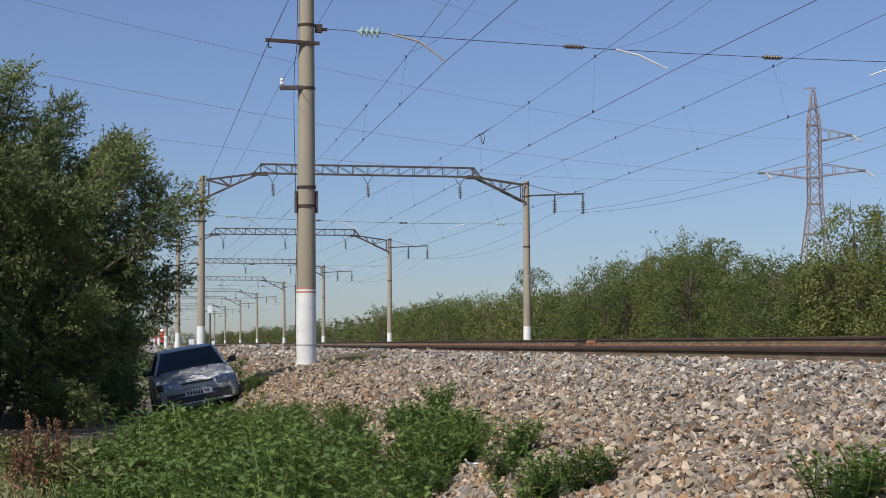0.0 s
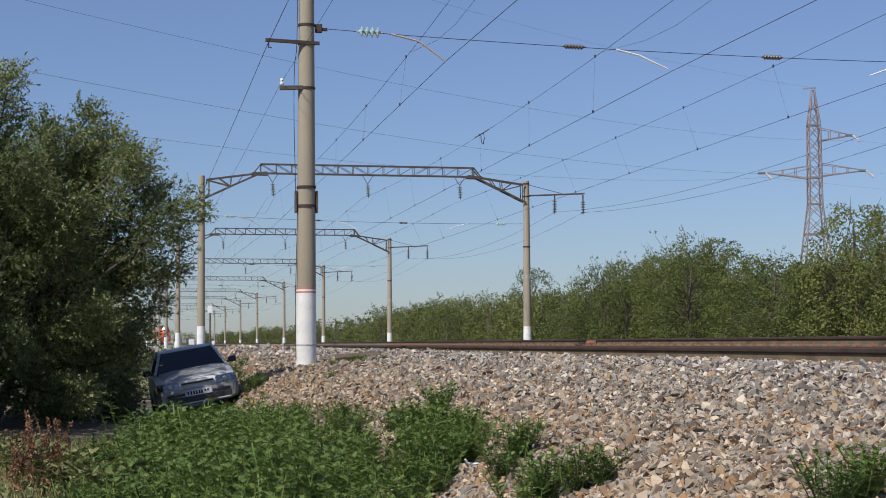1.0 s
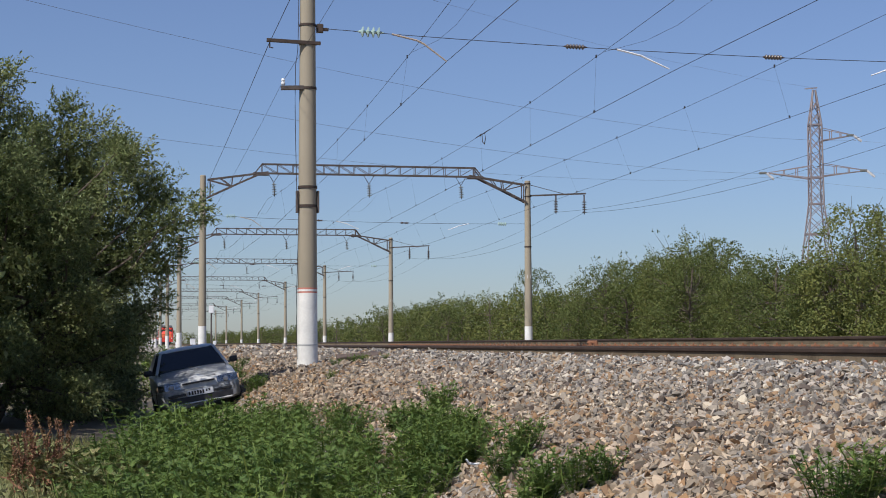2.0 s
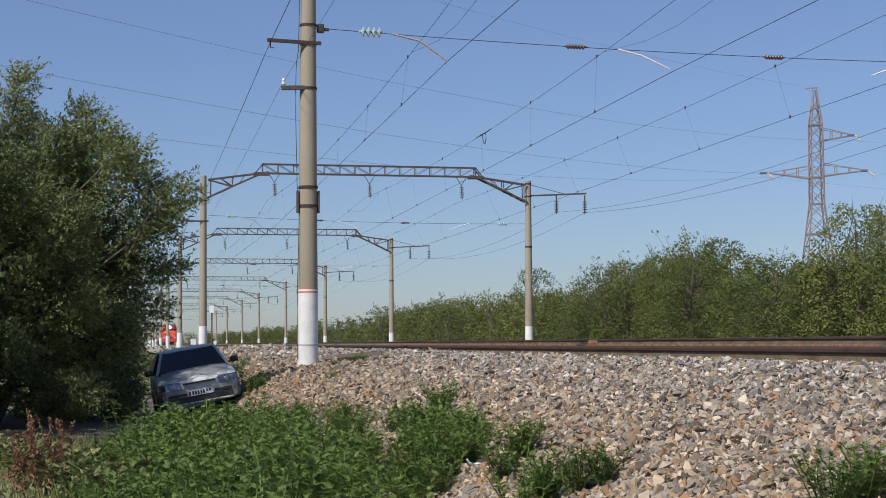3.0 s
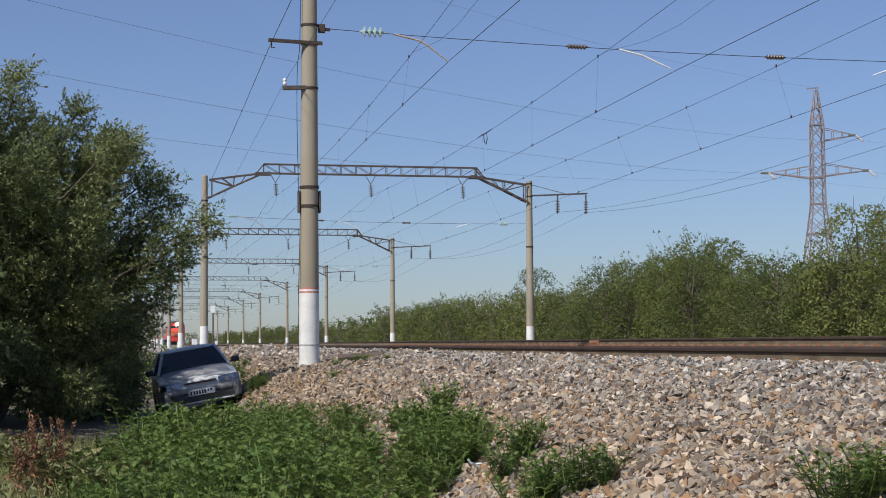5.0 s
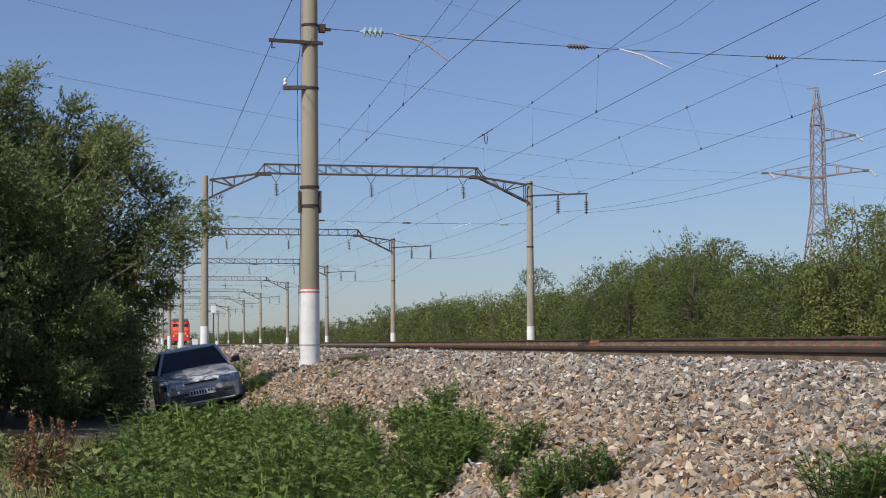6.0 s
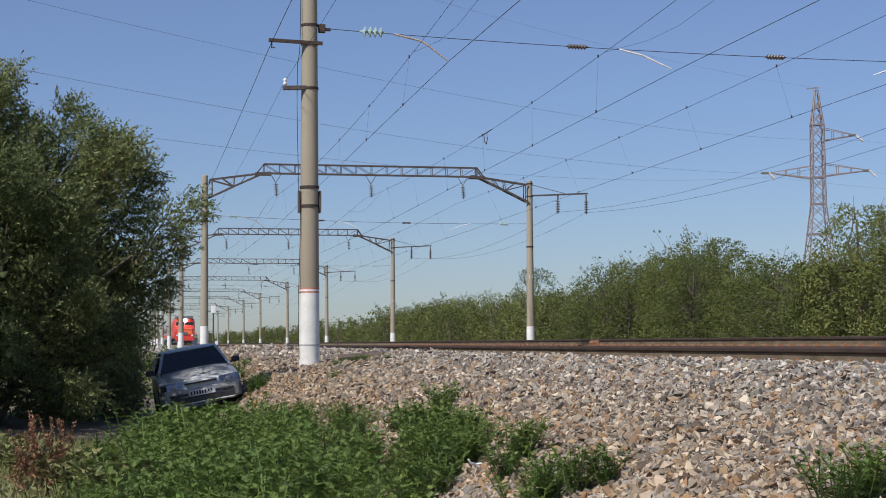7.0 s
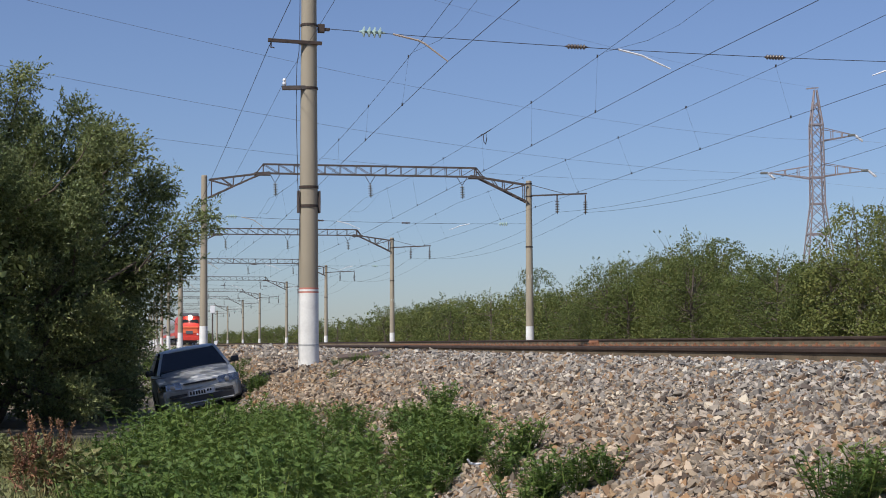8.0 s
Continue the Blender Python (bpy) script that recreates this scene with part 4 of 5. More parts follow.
for x, y, z in ((67.3, 134.4, 20.7), (59.4, 136.2, 17.2), (68.5, 134.4, 17.7)):
    a = Vector((x, y, z))
    span_line(a, a + LINE_WAY * 200, 5.65, 0.0075, "grey aluminium conductor sagging high across the sky")
    span_line(a, a + Vector((0.75, -0.66, 0)) * 160 + Vector((0, 0, -1)), 6.5, 0.0075, "grey aluminium conductor sagging away to the far side")
span_line((63.8, 135.2, 25.8), Vector((63.8, 135.2, 25.8)) + LINE_WAY * 200, 4.5, 0.006, "thin grey earth wire at the pylon tops")


# ---- fittings on the near pole ----
def near_pole_fittings():
    lp = portals[1][0]
    base = 0.95
    for z in (8.78, 8.35, 7.32, 4.62, 5.05):
        clamp(lp, z - base, 0.05 if z > 6 else 0.06)
    bm = bmesh.new()
    bar(bm, (-0.95, -0.17, 8.38 - base), (0.28, -0.17, 8.34 - base), 0.075)
    arm = part("crossarm", bm, M_BAND, lp, "dark steel crossarm")
    bm = bmesh.new()
    bar(bm, (-0.88, -0.17, 8.36 - base), (-0.88, -0.17, 8.2 - base), 0.03)
    bar(bm, (-0.86, -0.17, 8.22 - base), (-0.8, -0.17, 8.2 - base), 0.02)
    part("hook", bm, M_BAND, arm)
    bm = bmesh.new()
    bar(bm, (-0.62, -0.12, 7.30 - base), (-0.1, -0.12, 7.32 - base), 0.11, 0.09)
    ar2 = part("crossarm", bm, M_STEEL, lp, "short wooden-brown bracket")
    bm = bmesh.new()
    lathe(bm, [(0.02, 0), (0.045, 0.03), (0.05, 0.07), (0.03, 0.09), (0.045, 0.12), (0.03, 0.17)], 10, Matrix.Translation((-0.57, -0.12, 7.35 - base)))
    part("pin_insulator", bm, M_PORC, ar2, "small white pin insulator")
    bm = bmesh.new()
    box(bm, (0.22, 0, 0), (0.16, 0.12, 0.2), Matrix.Translation((0.06, 0, 8.72 - base)), 0.02)
    box(bm, (0.35, 0, 0), (0.14, 0.07, 0.07), Matrix.Translation((0.06, 0, 8.7 - base)), 0.01)
    part("cable_anchor", bm, M_BAND, lp)
    for sx in (-1, 1):
        bm = bmesh.new()
        box(bm, (sx * 0.236, 0, 4.72 - base), (0.05, 0.2, 0.5), bevel=0.01)
        part("side_plate", bm, M_STEEL, lp, "rusty steel plate strapped to the pole")
    bm = bmesh.new()
    lathe(bm, [(0.233, 0.515), (0.238, 0.515), (0.238, 0.53), (0.233, 0.53)], 20)
    part("wire_tie", bm, M_ALU, lp, "thin wire tie round the whitewashed foot")
    # earthing cable hanging down the pole
    bm = bmesh.new()
    zs = steps(0.2, 8.5, 26)
    tube(bm, [(-0.235 - 0.02 * math.sin(z * 1.3) - (0.04 if 4 < z < 7 else 0.0), -0.10, z) for z in zs], 0.008, 5)
    part("earth_cable", bm, M_WIRE, lp, "thin dark earthing cable")
    bm = bmesh.new()
    tube(bm, [(0.2, -0.1, 0.1), (0.5, -0.25, 0.12), (1.0, -0.2, 0.34)], 0.018, 6)
    part("earth_rod", bm, M_SLEEPER, lp, "bent pale earthing rod")


near_pole_fittings()
pts = []
for k in range(-1, 6):
    pts += sagging(2.95, 8.30 if k < 1 else 8.5, 0.15, k, 6)[:-1]
wire("feeder_wire", pts, 0.0075, M_WIRE, "dark feeder wire on the roadside crossarms", "side wires")
pts = []
for k in range(-1, 6):
    pts += sagging(3.27, 7.45, 0.25, k, 8)[:-1]
wire("signal_wire", pts, 0.004, M_WIRE, "thin low signal wire on the short brackets", "side wires")
for bx in (1.72, 3.45):
    pts = []
    for k in range(-1, 7):
        pts += sagging(RIGHT_X + bx, 9.15, 0.9, k, 10)[:-1]
    wire("feeder_wire", pts, 0.0075, M_WIRE, "dark feeder wire on the outer brackets", "side wires")
bm = bmesh.new()
tube(bm, [(0, -1.2, 0.01), (0, 0, 0.0), (0, 1.2, 0.01)], [0.016, 0.02, 0.016], 6)
tube(bm, [(0, -0.25, 0.0), (0, -0.4, -0.22), (0, -0.2, -0.42), (0, 0.1, -0.3), (0, 0.2, 0.0)], 0.016, 6)
loop = tagged(part("wire_splice", bm, M_WIRE), "dark splice clamp with a slack loop on the carrier cable", "wire clamp")
loop.matrix_basis = pose(TRACKS[1] + 0.1, 55.5, 9.8 - 4 * 0.47 * 0.405 * 0.595)
# old sleeper lying on the ballast
bm = bmesh.new()
box(bm, (0, 0, 0), (1.05, 0.3, 0.10), bevel=0.015)
old = tagged(part("old_sleeper", bm, mat("old_timber", (0.11, 0.08, 0.065), 0.9, vary=0.4, scale=8, fine=70, bump=0.6)), "weathered dark timber slab lying on the ballast", "timber slab")
old.matrix_basis = pose(4.92, 33.6, 1.215, 14, -4, -4)


bm = bmesh.new()
tube(bm, [(-0.07, 0, 0.06), (-0.04, 0.01, 0.012), (0.02, 0, 0.0), (0.08, -0.01, 0.01)], [0.012, 0.016, 0.018, 0.01], 6)
scrap = tagged(part("scrap", bm, M_PORC, smooth=True), "bent white scrap of plastic lying on the stones", "scrap")
scrap.matrix_basis = pose(2.44, 11.0, ground_z(2.44, 11.0) + 0.05)
scrap.scale = (0.65, 0.65, 0.65)


# ---- far clutter by the line ----
def signal_mast(x, y):
    ob = thing("signal_mast", pose(x, y, 1.2), "far slim signal mast with a white board", "signal")
    bm = bmesh.new()
    tube(bm, [(0, 0, -0.2), (0, 0, 3.4)], 0.07, 8)
    part("mast", bm, M_STEEL, ob)
    bm = bmesh.new()
    box(bm, (0.0, -0.1, 3.6), (0.5, 0.12, 0.75), bevel=0.08)
    part("board", bm, M_PORC, ob, "white signal board")
    bm = bmesh.new()
    box(bm, (0.3, 0, 0.3), (0.25, 0.3, 0.6), bevel=0.03)
    part("cabinet", bm, M_PORC, ob, "white equipment cabinet")


signal_mast(7.2 - 0.0, 147.0)


def relay_box(x, y, w, h, rz):
    ob = thing("relay_cabinet", pose(x, y, ground_z(x) - 0.05, 0, 0, rz), "small whitewashed trackside cabinet far down the line", "cabinet", "trackside cabinets")
    bm = bmesh.new()
    box(bm, (0, 0, h / 2), (w, 0.7, h), bevel=0.03)
    part("body", bm, M_PORC, ob)
    bm = bmesh.new()
    box(bm, (0, 0, h + 0.04), (w + 0.12, 0.82, 0.08), bevel=0.02)
    part("lid", bm, M_STEEL, ob)


for x, y, w, h in ((4.9, 176, 0.4, 0.7), (5.2, 190, 0.4, 0.7), (9.3, 250, 0.8, 1.2)):
    relay_box(x, y, w, h, 5)
# ---- parked car ----
M_SILVER = mat("silver_paint", (0.54, 0.545, 0.54), 0.36, 0.0, vary=0.06, scale=3, fine=300, bump=0.02)
M_BLACK = mat("black_plastic", (0.025, 0.025, 0.027), 0.5, 0, vary=0.3, scale=8, fine=90, bump=0.05)
M_TYRE = mat("tyre_rubber", (0.03, 0.03, 0.03), 0.9, 0, vary=0.3, scale=10, fine=60)
M_RIM = mat("wheel_rim", (0.35, 0.35, 0.36), 0.4, 0.8, vary=0.1)
M_PLATE = mat("plate_white", (0.62, 0.63, 0.65), 0.5, 0, vary=0.06)
M_INK = mat("plate_ink", (0.02, 0.02, 0.02), 0.6, 0, vary=0.1)
M_SEAT = mat("seat_cloth", (0.03, 0.03, 0.035), 0.95, 0, vary=0.3, scale=12, fine=200)
M_LAMPG = mat("headlamp_reflector", (0.42, 0.43, 0.45), 0.22, 0.85, vary=0.3, scale=25, fine=90, bump=0.1)
M_AMBER = mat("amber_lens", (0.7, 0.45, 0.25), 0.2, 0, vary=0.1)


def glass_mat(name, tint, rough=0.02):
    m = bpy.data.materials.new(name)
    m.use_nodes = True
    b = m.node_tree.nodes["Principled BSDF"]
    b.inputs["Base Color"].default_value = (*tint, 1)
    b.inputs["Roughness"].default_value = rough
    b.inputs["Transmission Weight"].default_value = 1.0
    b.inputs["IOR"].default_value = 1.45
    b.inputs["Specular IOR Level"].default_value = 0.15
    return m


M_PANE = glass_mat("tinted_car_glass", (0.045, 0.048, 0.055))


def loft(bm, rings, close=True):
    """Skin over rings of equal length (lists of points)."""
    vs = [[bm.verts.new(p) for p in r] for r in rings]
    n = len(vs[0])
    for a, b in zip(vs, vs[1:]):
        for i in range(n - 1):
            bm.faces.new((a[i], b[i], b[i + 1], a[i + 1]))
    if close:
        bm.faces.new(vs[0])
        bm.faces.new(vs[-1][::-1])
    return vs


def full(half):
    return [(-x, y, z) for x, y, z in half] + [(x, y, z) for x, y, z in reversed(half)]


def pane(name, quad, parent, thick=0.006):
    a, b, c, d = (Vector(q) for q in quad)
    n = (b - a).cross(c - a).normalized() * thick
    bm = bmesh.new()
    lo = [bm.verts.new(v) for v in (a, b, c, d)]
    hi = [bm.verts.new(v + n) for v in (a, b, c, d)]
    bm.faces.new(lo[::-1])
    bm.faces.new(hi)
    for i in range(4):
        bm.faces.new((lo[i], lo[(i + 1) % 4], hi[(i + 1) % 4], hi[i]))
    ob = part(name, bm, M_PANE, parent, "dark tinted glass")
    ob.visible_shadow = False
    return ob


def build_car(m):
    car = thing("car", m, "silver compact hatchback parked tilted on the verge in tree shade", "car")
    # lower body: stations along the car, the nose at -y
    st = [(-2.02, 0.66, 0.30, 0.56, 0.60), (-1.98, 0.74, 0.24, 0.64, 0.685), (-1.86, 0.79, 0.22, 0.695, 0.745), (-1.45, 0.815, 0.22, 0.775, 0.835), (-0.95, 0.825, 0.22, 0.845, 0.915),
          (-0.75, 0.825, 0.2, 0.87, 0.93), (0.6, 0.825, 0.2, 0.90, 0.93), (1.5, 0.82, 0.22, 0.92, 0.95), (1.9, 0.79, 0.26, 0.92, 0.96), (2.0, 0.74, 0.34, 0.86, 0.9)]
    rings = []
    for y, w, zb, zs, zt in st:
        rings.append(full([(0.0, y, zb), (w * 0.85, y, zb), (w * 0.97, y, zb + 0.06), (w, y, (zb + zs) / 2), (w * 0.985, y, zs - 0.03), (w * 0.93, y, zs + 0.008), (w * 0.55, y, zt), (0.0, y, zt + 0.018)]))
    bm = bmesh.new()
    loft(bm, rings)
    bmesh.ops.remove_doubles(bm, verts=bm.verts, dist=0.0005)
    body = part("body", bm, M_SILVER, car, smooth=True)
    # roof and pillars
    bm = bmesh.new()
    rr = []
    for y, w, z in ((-0.12, 0.53, 1.335), (0.0, 0.56, 1.365), (0.5, 0.575, 1.395), (1.1, 0.56, 1.37), (1.35, 0.53, 1.325)):
        rr.append(full([(0, y, z - 0.03), (w, y, z - 0.045), (w + 0.015, y, z - 0.02), (w * 0.8, y, z + 0.005), (0, y, z + 0.02)]))
    loft(bm, rr)
    bmesh.ops.remove_doubles(bm, verts=bm.verts, dist=0.0005)
    part("roof", bm, M_SILVER, car, smooth=True)
    for s in (-1, 1):
        for a, b, w in (((0.735, -0.82, 0.90), (0.55, -0.08, 1.34), 0.055), ((0.77, 0.35, 0.9), (0.575, 0.35, 1.36), 0.07), ((0.75, 1.78, 0.92), (0.54, 1.3, 1.33), 0.12)):
            bm = bmesh.new()
            bar(bm, (s * a[0], a[1], a[2]), (s * b[0], b[1], b[2]), w)
            part("pillar", bm, M_SILVER if w != 0.07 else M_BLACK, car)
        side = [(0.765, -0.72, 0.91), (0.765, 0.33, 0.91), (0.57, 0.33, 1.34), (0.56, 0.0, 1.34)]
        rear = [(0.765, 0.38, 0.91), (0.75, 1.7, 0.93), (0.55, 1.25, 1.33), (0.57, 0.38, 1.345)]
        for q in (side, rear):
            pane("side_window", [(s * x, y, z) for x, y, z in (q if s > 0 else q[::-1])], car)
    pane("windscreen", [(-0.70, -0.83, 0.925), (0.70, -0.83, 0.925), (0.525, -0.10, 1.335), (-0.525, -0.10, 1.335)], car)
    pane("rear_window", [(0.68, 1.82, 0.955), (-0.68, 1.82, 0.955), (-0.5, 1.34, 1.32), (0.5, 1.34, 1.32)], car)
    bm = bmesh.new()
    box(bm, (0, -0.62, 0.87), (1.42, 0.42, 0.16), bevel=0.04)
    part("dashboard", bm, M_BLACK, car)
    for s in (-0.36, 0.36):
        bm = bmesh.new()
        box(bm, (s, 0.35, 0.78), (0.5, 0.16, 0.62), bevel=0.05)
        box(bm, (s, 0.36, 1.16), (0.26, 0.1, 0.16), bevel=0.04)
        part("seat", bm, M_SEAT, car)
    bm = bmesh.new()
    box(bm, (0, 1.15, 0.85), (1.3, 0.16, 0.5), bevel=0.05)
    part("rear_seat", bm, M_SEAT, car)
    bm = bmesh.new()
    box(bm, (0.0, -0.16, 1.27), (0.2, 0.03, 0.06), bevel=0.01)
    part("rear_view_mirror", bm, M_BLACK, car)
    # bonnet panel, a hair proud of the body
    bm = bmesh.new()
    rr = []
    for y, w, z in ((-1.90, 0.60, 0.722), (-1.45, 0.66, 0.838), (-0.95, 0.68, 0.918), (-0.88, 0.68, 0.93)):
        rr.append([(-w, y, z - 0.012), (-w * 0.6, y, z + 0.016), (-0.2, y, z + 0.022), (0.2, y, z + 0.022), (w * 0.6, y, z + 0.016), (w, y, z - 0.012)])
    vs = loft(bm, rr, False)
    bmesh.ops.solidify(bm, geom=bm.faces[:], thickness=0.012)
    part("bonnet", bm, M_SILVER, car, "silver bonnet dappled by leaf shade", smooth=True)
    # nose
    bm = bmesh.new()
    box(bm, (0, -2.03, 0.655), (0.66, 0.09, 0.035), bevel=0.012)
    part("grille", bm, M_BLACK, car, "narrow black grille slot")
    for s in (-1, 1):
        bm = bmesh.new()
        loft(bm, [[(s * 0.37, -2.055, 0.572), (s * 0.37, -2.035, 0.68), (s * 0.39, -1.95, 0.705)], [(s * 0.68, -2.035, 0.572), (s * 0.685, -2.01, 0.69), (s * 0.67, -1.92, 0.72)],
                  [(s * 0.80, -1.93, 0.575), (s * 0.81, -1.89, 0.69), (s * 0.79, -1.82, 0.715)]], False)
        bmesh.ops.solidify(bm, geom=bm.faces[:], thickness=0.02 * s)
        hl = part("headlight", bm, M_LAMPG, car, "clear headlight with a chromed reflector")
        for lx, ly, lr in ((0.55, -2.05, 0.05),):
            bm = bmesh.new()
            lathe(bm, [(lr, 0), (lr, 0.014), (lr * 0.5, 0.022)], 14, Matrix.Translation((s * lx, ly, 0.63)) @ pose(0, 0, 0, 90))
            part("lamp_bowl", bm, M_RIM, hl, "round lamp bowl")
        bm = bmesh.new()
        box(bm, (s * 0.815, -1.86, 0.63), (0.035, 0.09, 0.09), bevel=0.01)
        part("indicator", bm, M_AMBER, car, "pale amber indicator")
    bm = bmesh.new()
    rr = []
    for x, y in ((-0.835, -1.62), (-0.82, -1.86), (-0.7, -2.02), (-0.35, -2.09), (0, -2.105), (0.35, -2.09), (0.7, -2.02), (0.82, -1.86), (0.835, -1.62)):
        rr.append([(x * 0.98, y + 0.06, 0.555), (x, y + 0.012, 0.545), (x * 1.005, y, 0.47), (x, y + 0.012, 0.40), (x * 0.99, y + 0.05, 0.27), (x * 0.95, y + 0.12, 0.235)])
    loft(bm, rr, False)
    bmesh.ops.solidify(bm, geom=bm.faces[:], thickness=-0.015)
    bump = part("bumper", bm, M_SILVER, car, "silver front bumper with a dark lower grille", smooth=True)
    bm = bmesh.new()
    box(bm, (0, -2.083, 0.335), (1.3, 0.05, 0.12), bevel=0.012)
    part("air_intake", bm, M_BLACK, bump, "black lower air intake")
    # black strips stand in for the shaded bumper on either side of the plate
    for s in (-1, 1):
        bm = bmesh.new()
        box(bm, (s * 0.46, -2.066, 0.445), (0.36, 0.06, 0.05), bevel=0.012)
        part("bumper_shade_strip", bm, M_BLACK, bump, "black strip for the shade beside the plate")
    bm = bmesh.new()
    box(bm, (0, -2.10, 0.262), (1.25, 0.06, 0.03), bevel=0.01)
    part("lip", bm, M_SILVER, bump)
    for s in (-1, 1):
        bm = bmesh.new()
        lathe(bm, [(0.05, 0), (0.05, 0.02), (0.02, 0.03)], 12, Matrix.Translation((s * 0.6, -2.04, 0.335)) @ pose(0, 0, 0, 90))
        part("fog_lamp", bm, M_LAMPG, bump)
    bm = bmesh.new()
    box(bm, (0, -2.115, 0.455), (0.52, 0.015, 0.115), bevel=0.004)
    pl = part("number_plate", bm, M_PLATE, car, "white number plate with dark characters as bars")
    for i, x in enumerate((-0.215, -0.155, -0.1, -0.045, 0.01, 0.06, 0.13, 0.185)):
        bm = bmesh.new()
        big = i < 6
        box(bm, (x, -2.124, 0.455 + (0 if big else 0.015)), (0.034, 0.006, 0.072 if big else 0.045))
        part("plate_bar", bm, M_INK, pl)
    for s in (-1, 1):
        bm = bmesh.new()
        box(bm, (s * 0.90, -0.62, 0.98), (0.17, 0.11, 0.12), bevel=0.035)
        box(bm, (s * 0.82, -0.6, 0.94), (0.1, 0.05, 0.04), bevel=0.01)
        part("wing_mirror", bm, M_BLACK, car, "black wing mirror")
    for s, ln in ((-0.1, 0.52), (0.45, 0.5)):
        bm = bmesh.new()
        bar(bm, (s, -0.875, 0.945), (s - ln, -0.80, 0.972), 0.016)
        part("wiper", bm, M_BLACK, car)
    for s in (-1, 1):
        for y in (-1.28, 1.18):
            w = new("wheel")
            w.parent = car
            w.location = (s * 0.72, y, 0.28)
            q = pose(0, 0, 0, 0, 90, 0)
            bm = bmesh.new()
            lathe(bm, [(0.17, -0.085), (0.26, -0.085), (0.283, -0.06), (0.285, 0.06), (0.26, 0.085), (0.17, 0.085)], 28, q)
            part("tyre", bm, M_TYRE, w, smooth=True)
            bm = bmesh.new()
            lathe(bm, [(0.175, -0.08), (0.165, 0.06), (0.05, 0.05), (0.03, 0.078)], 20, q @ pose(0, 0, 0, 0 if s > 0 else 180))
            part("rim", bm, M_RIM, w)
        for y in (-1.28, 1.18):
            bm = bmesh.new()
            lathe(bm, [(0.33, 0), (0.33, 0.012)], 24, Matrix.Translation((s * 0.822 - (0.012 if s < 0 else 0), y, 0.30)) @ pose(0, 0, 0, 0, 90, 0))
            part("wheel_arch", bm, M_BLACK, car)
    return car


car = build_car(pose(1.33, 33.2, 0.065, -1.0, -10.0, 1.8))


# ---- train ----
M_LRED = mat("locomotive_red", (0.62, 0.055, 0.035), 0.45, 0, vary=0.15, scale=1.5, fine=30, bump=0.05)
M_LORG = mat("locomotive_orange", (0.85, 0.17, 0.07), 0.45, 0, vary=0.12, scale=1.5, fine=30, bump=0.05)
M_LGREY = mat("locomotive_roof_grey", (0.13, 0.13, 0.14), 0.6, 0.2, vary=0.2)
M_COACH = mat("coach_grey", (0.32, 0.30, 0.30), 0.5, 0.1, vary=0.15)
M_LGLASS = mat("cab_glass", (0.02, 0.024, 0.03), 0.08, 0, vary=0.1, bump=0)
M_BEAM = bpy.data.materials.new("headlight_glow")
M_BEAM.use_nodes = True
M_BEAM.node_tree.nodes["Principled BSDF"].inputs["Emission Color"].default_value = (1, 0.95, 0.86, 1)
M_BEAM.node_tree.nodes["Principled BSDF"].inputs["Emission Strength"].default_value = 30
TRAIN = []


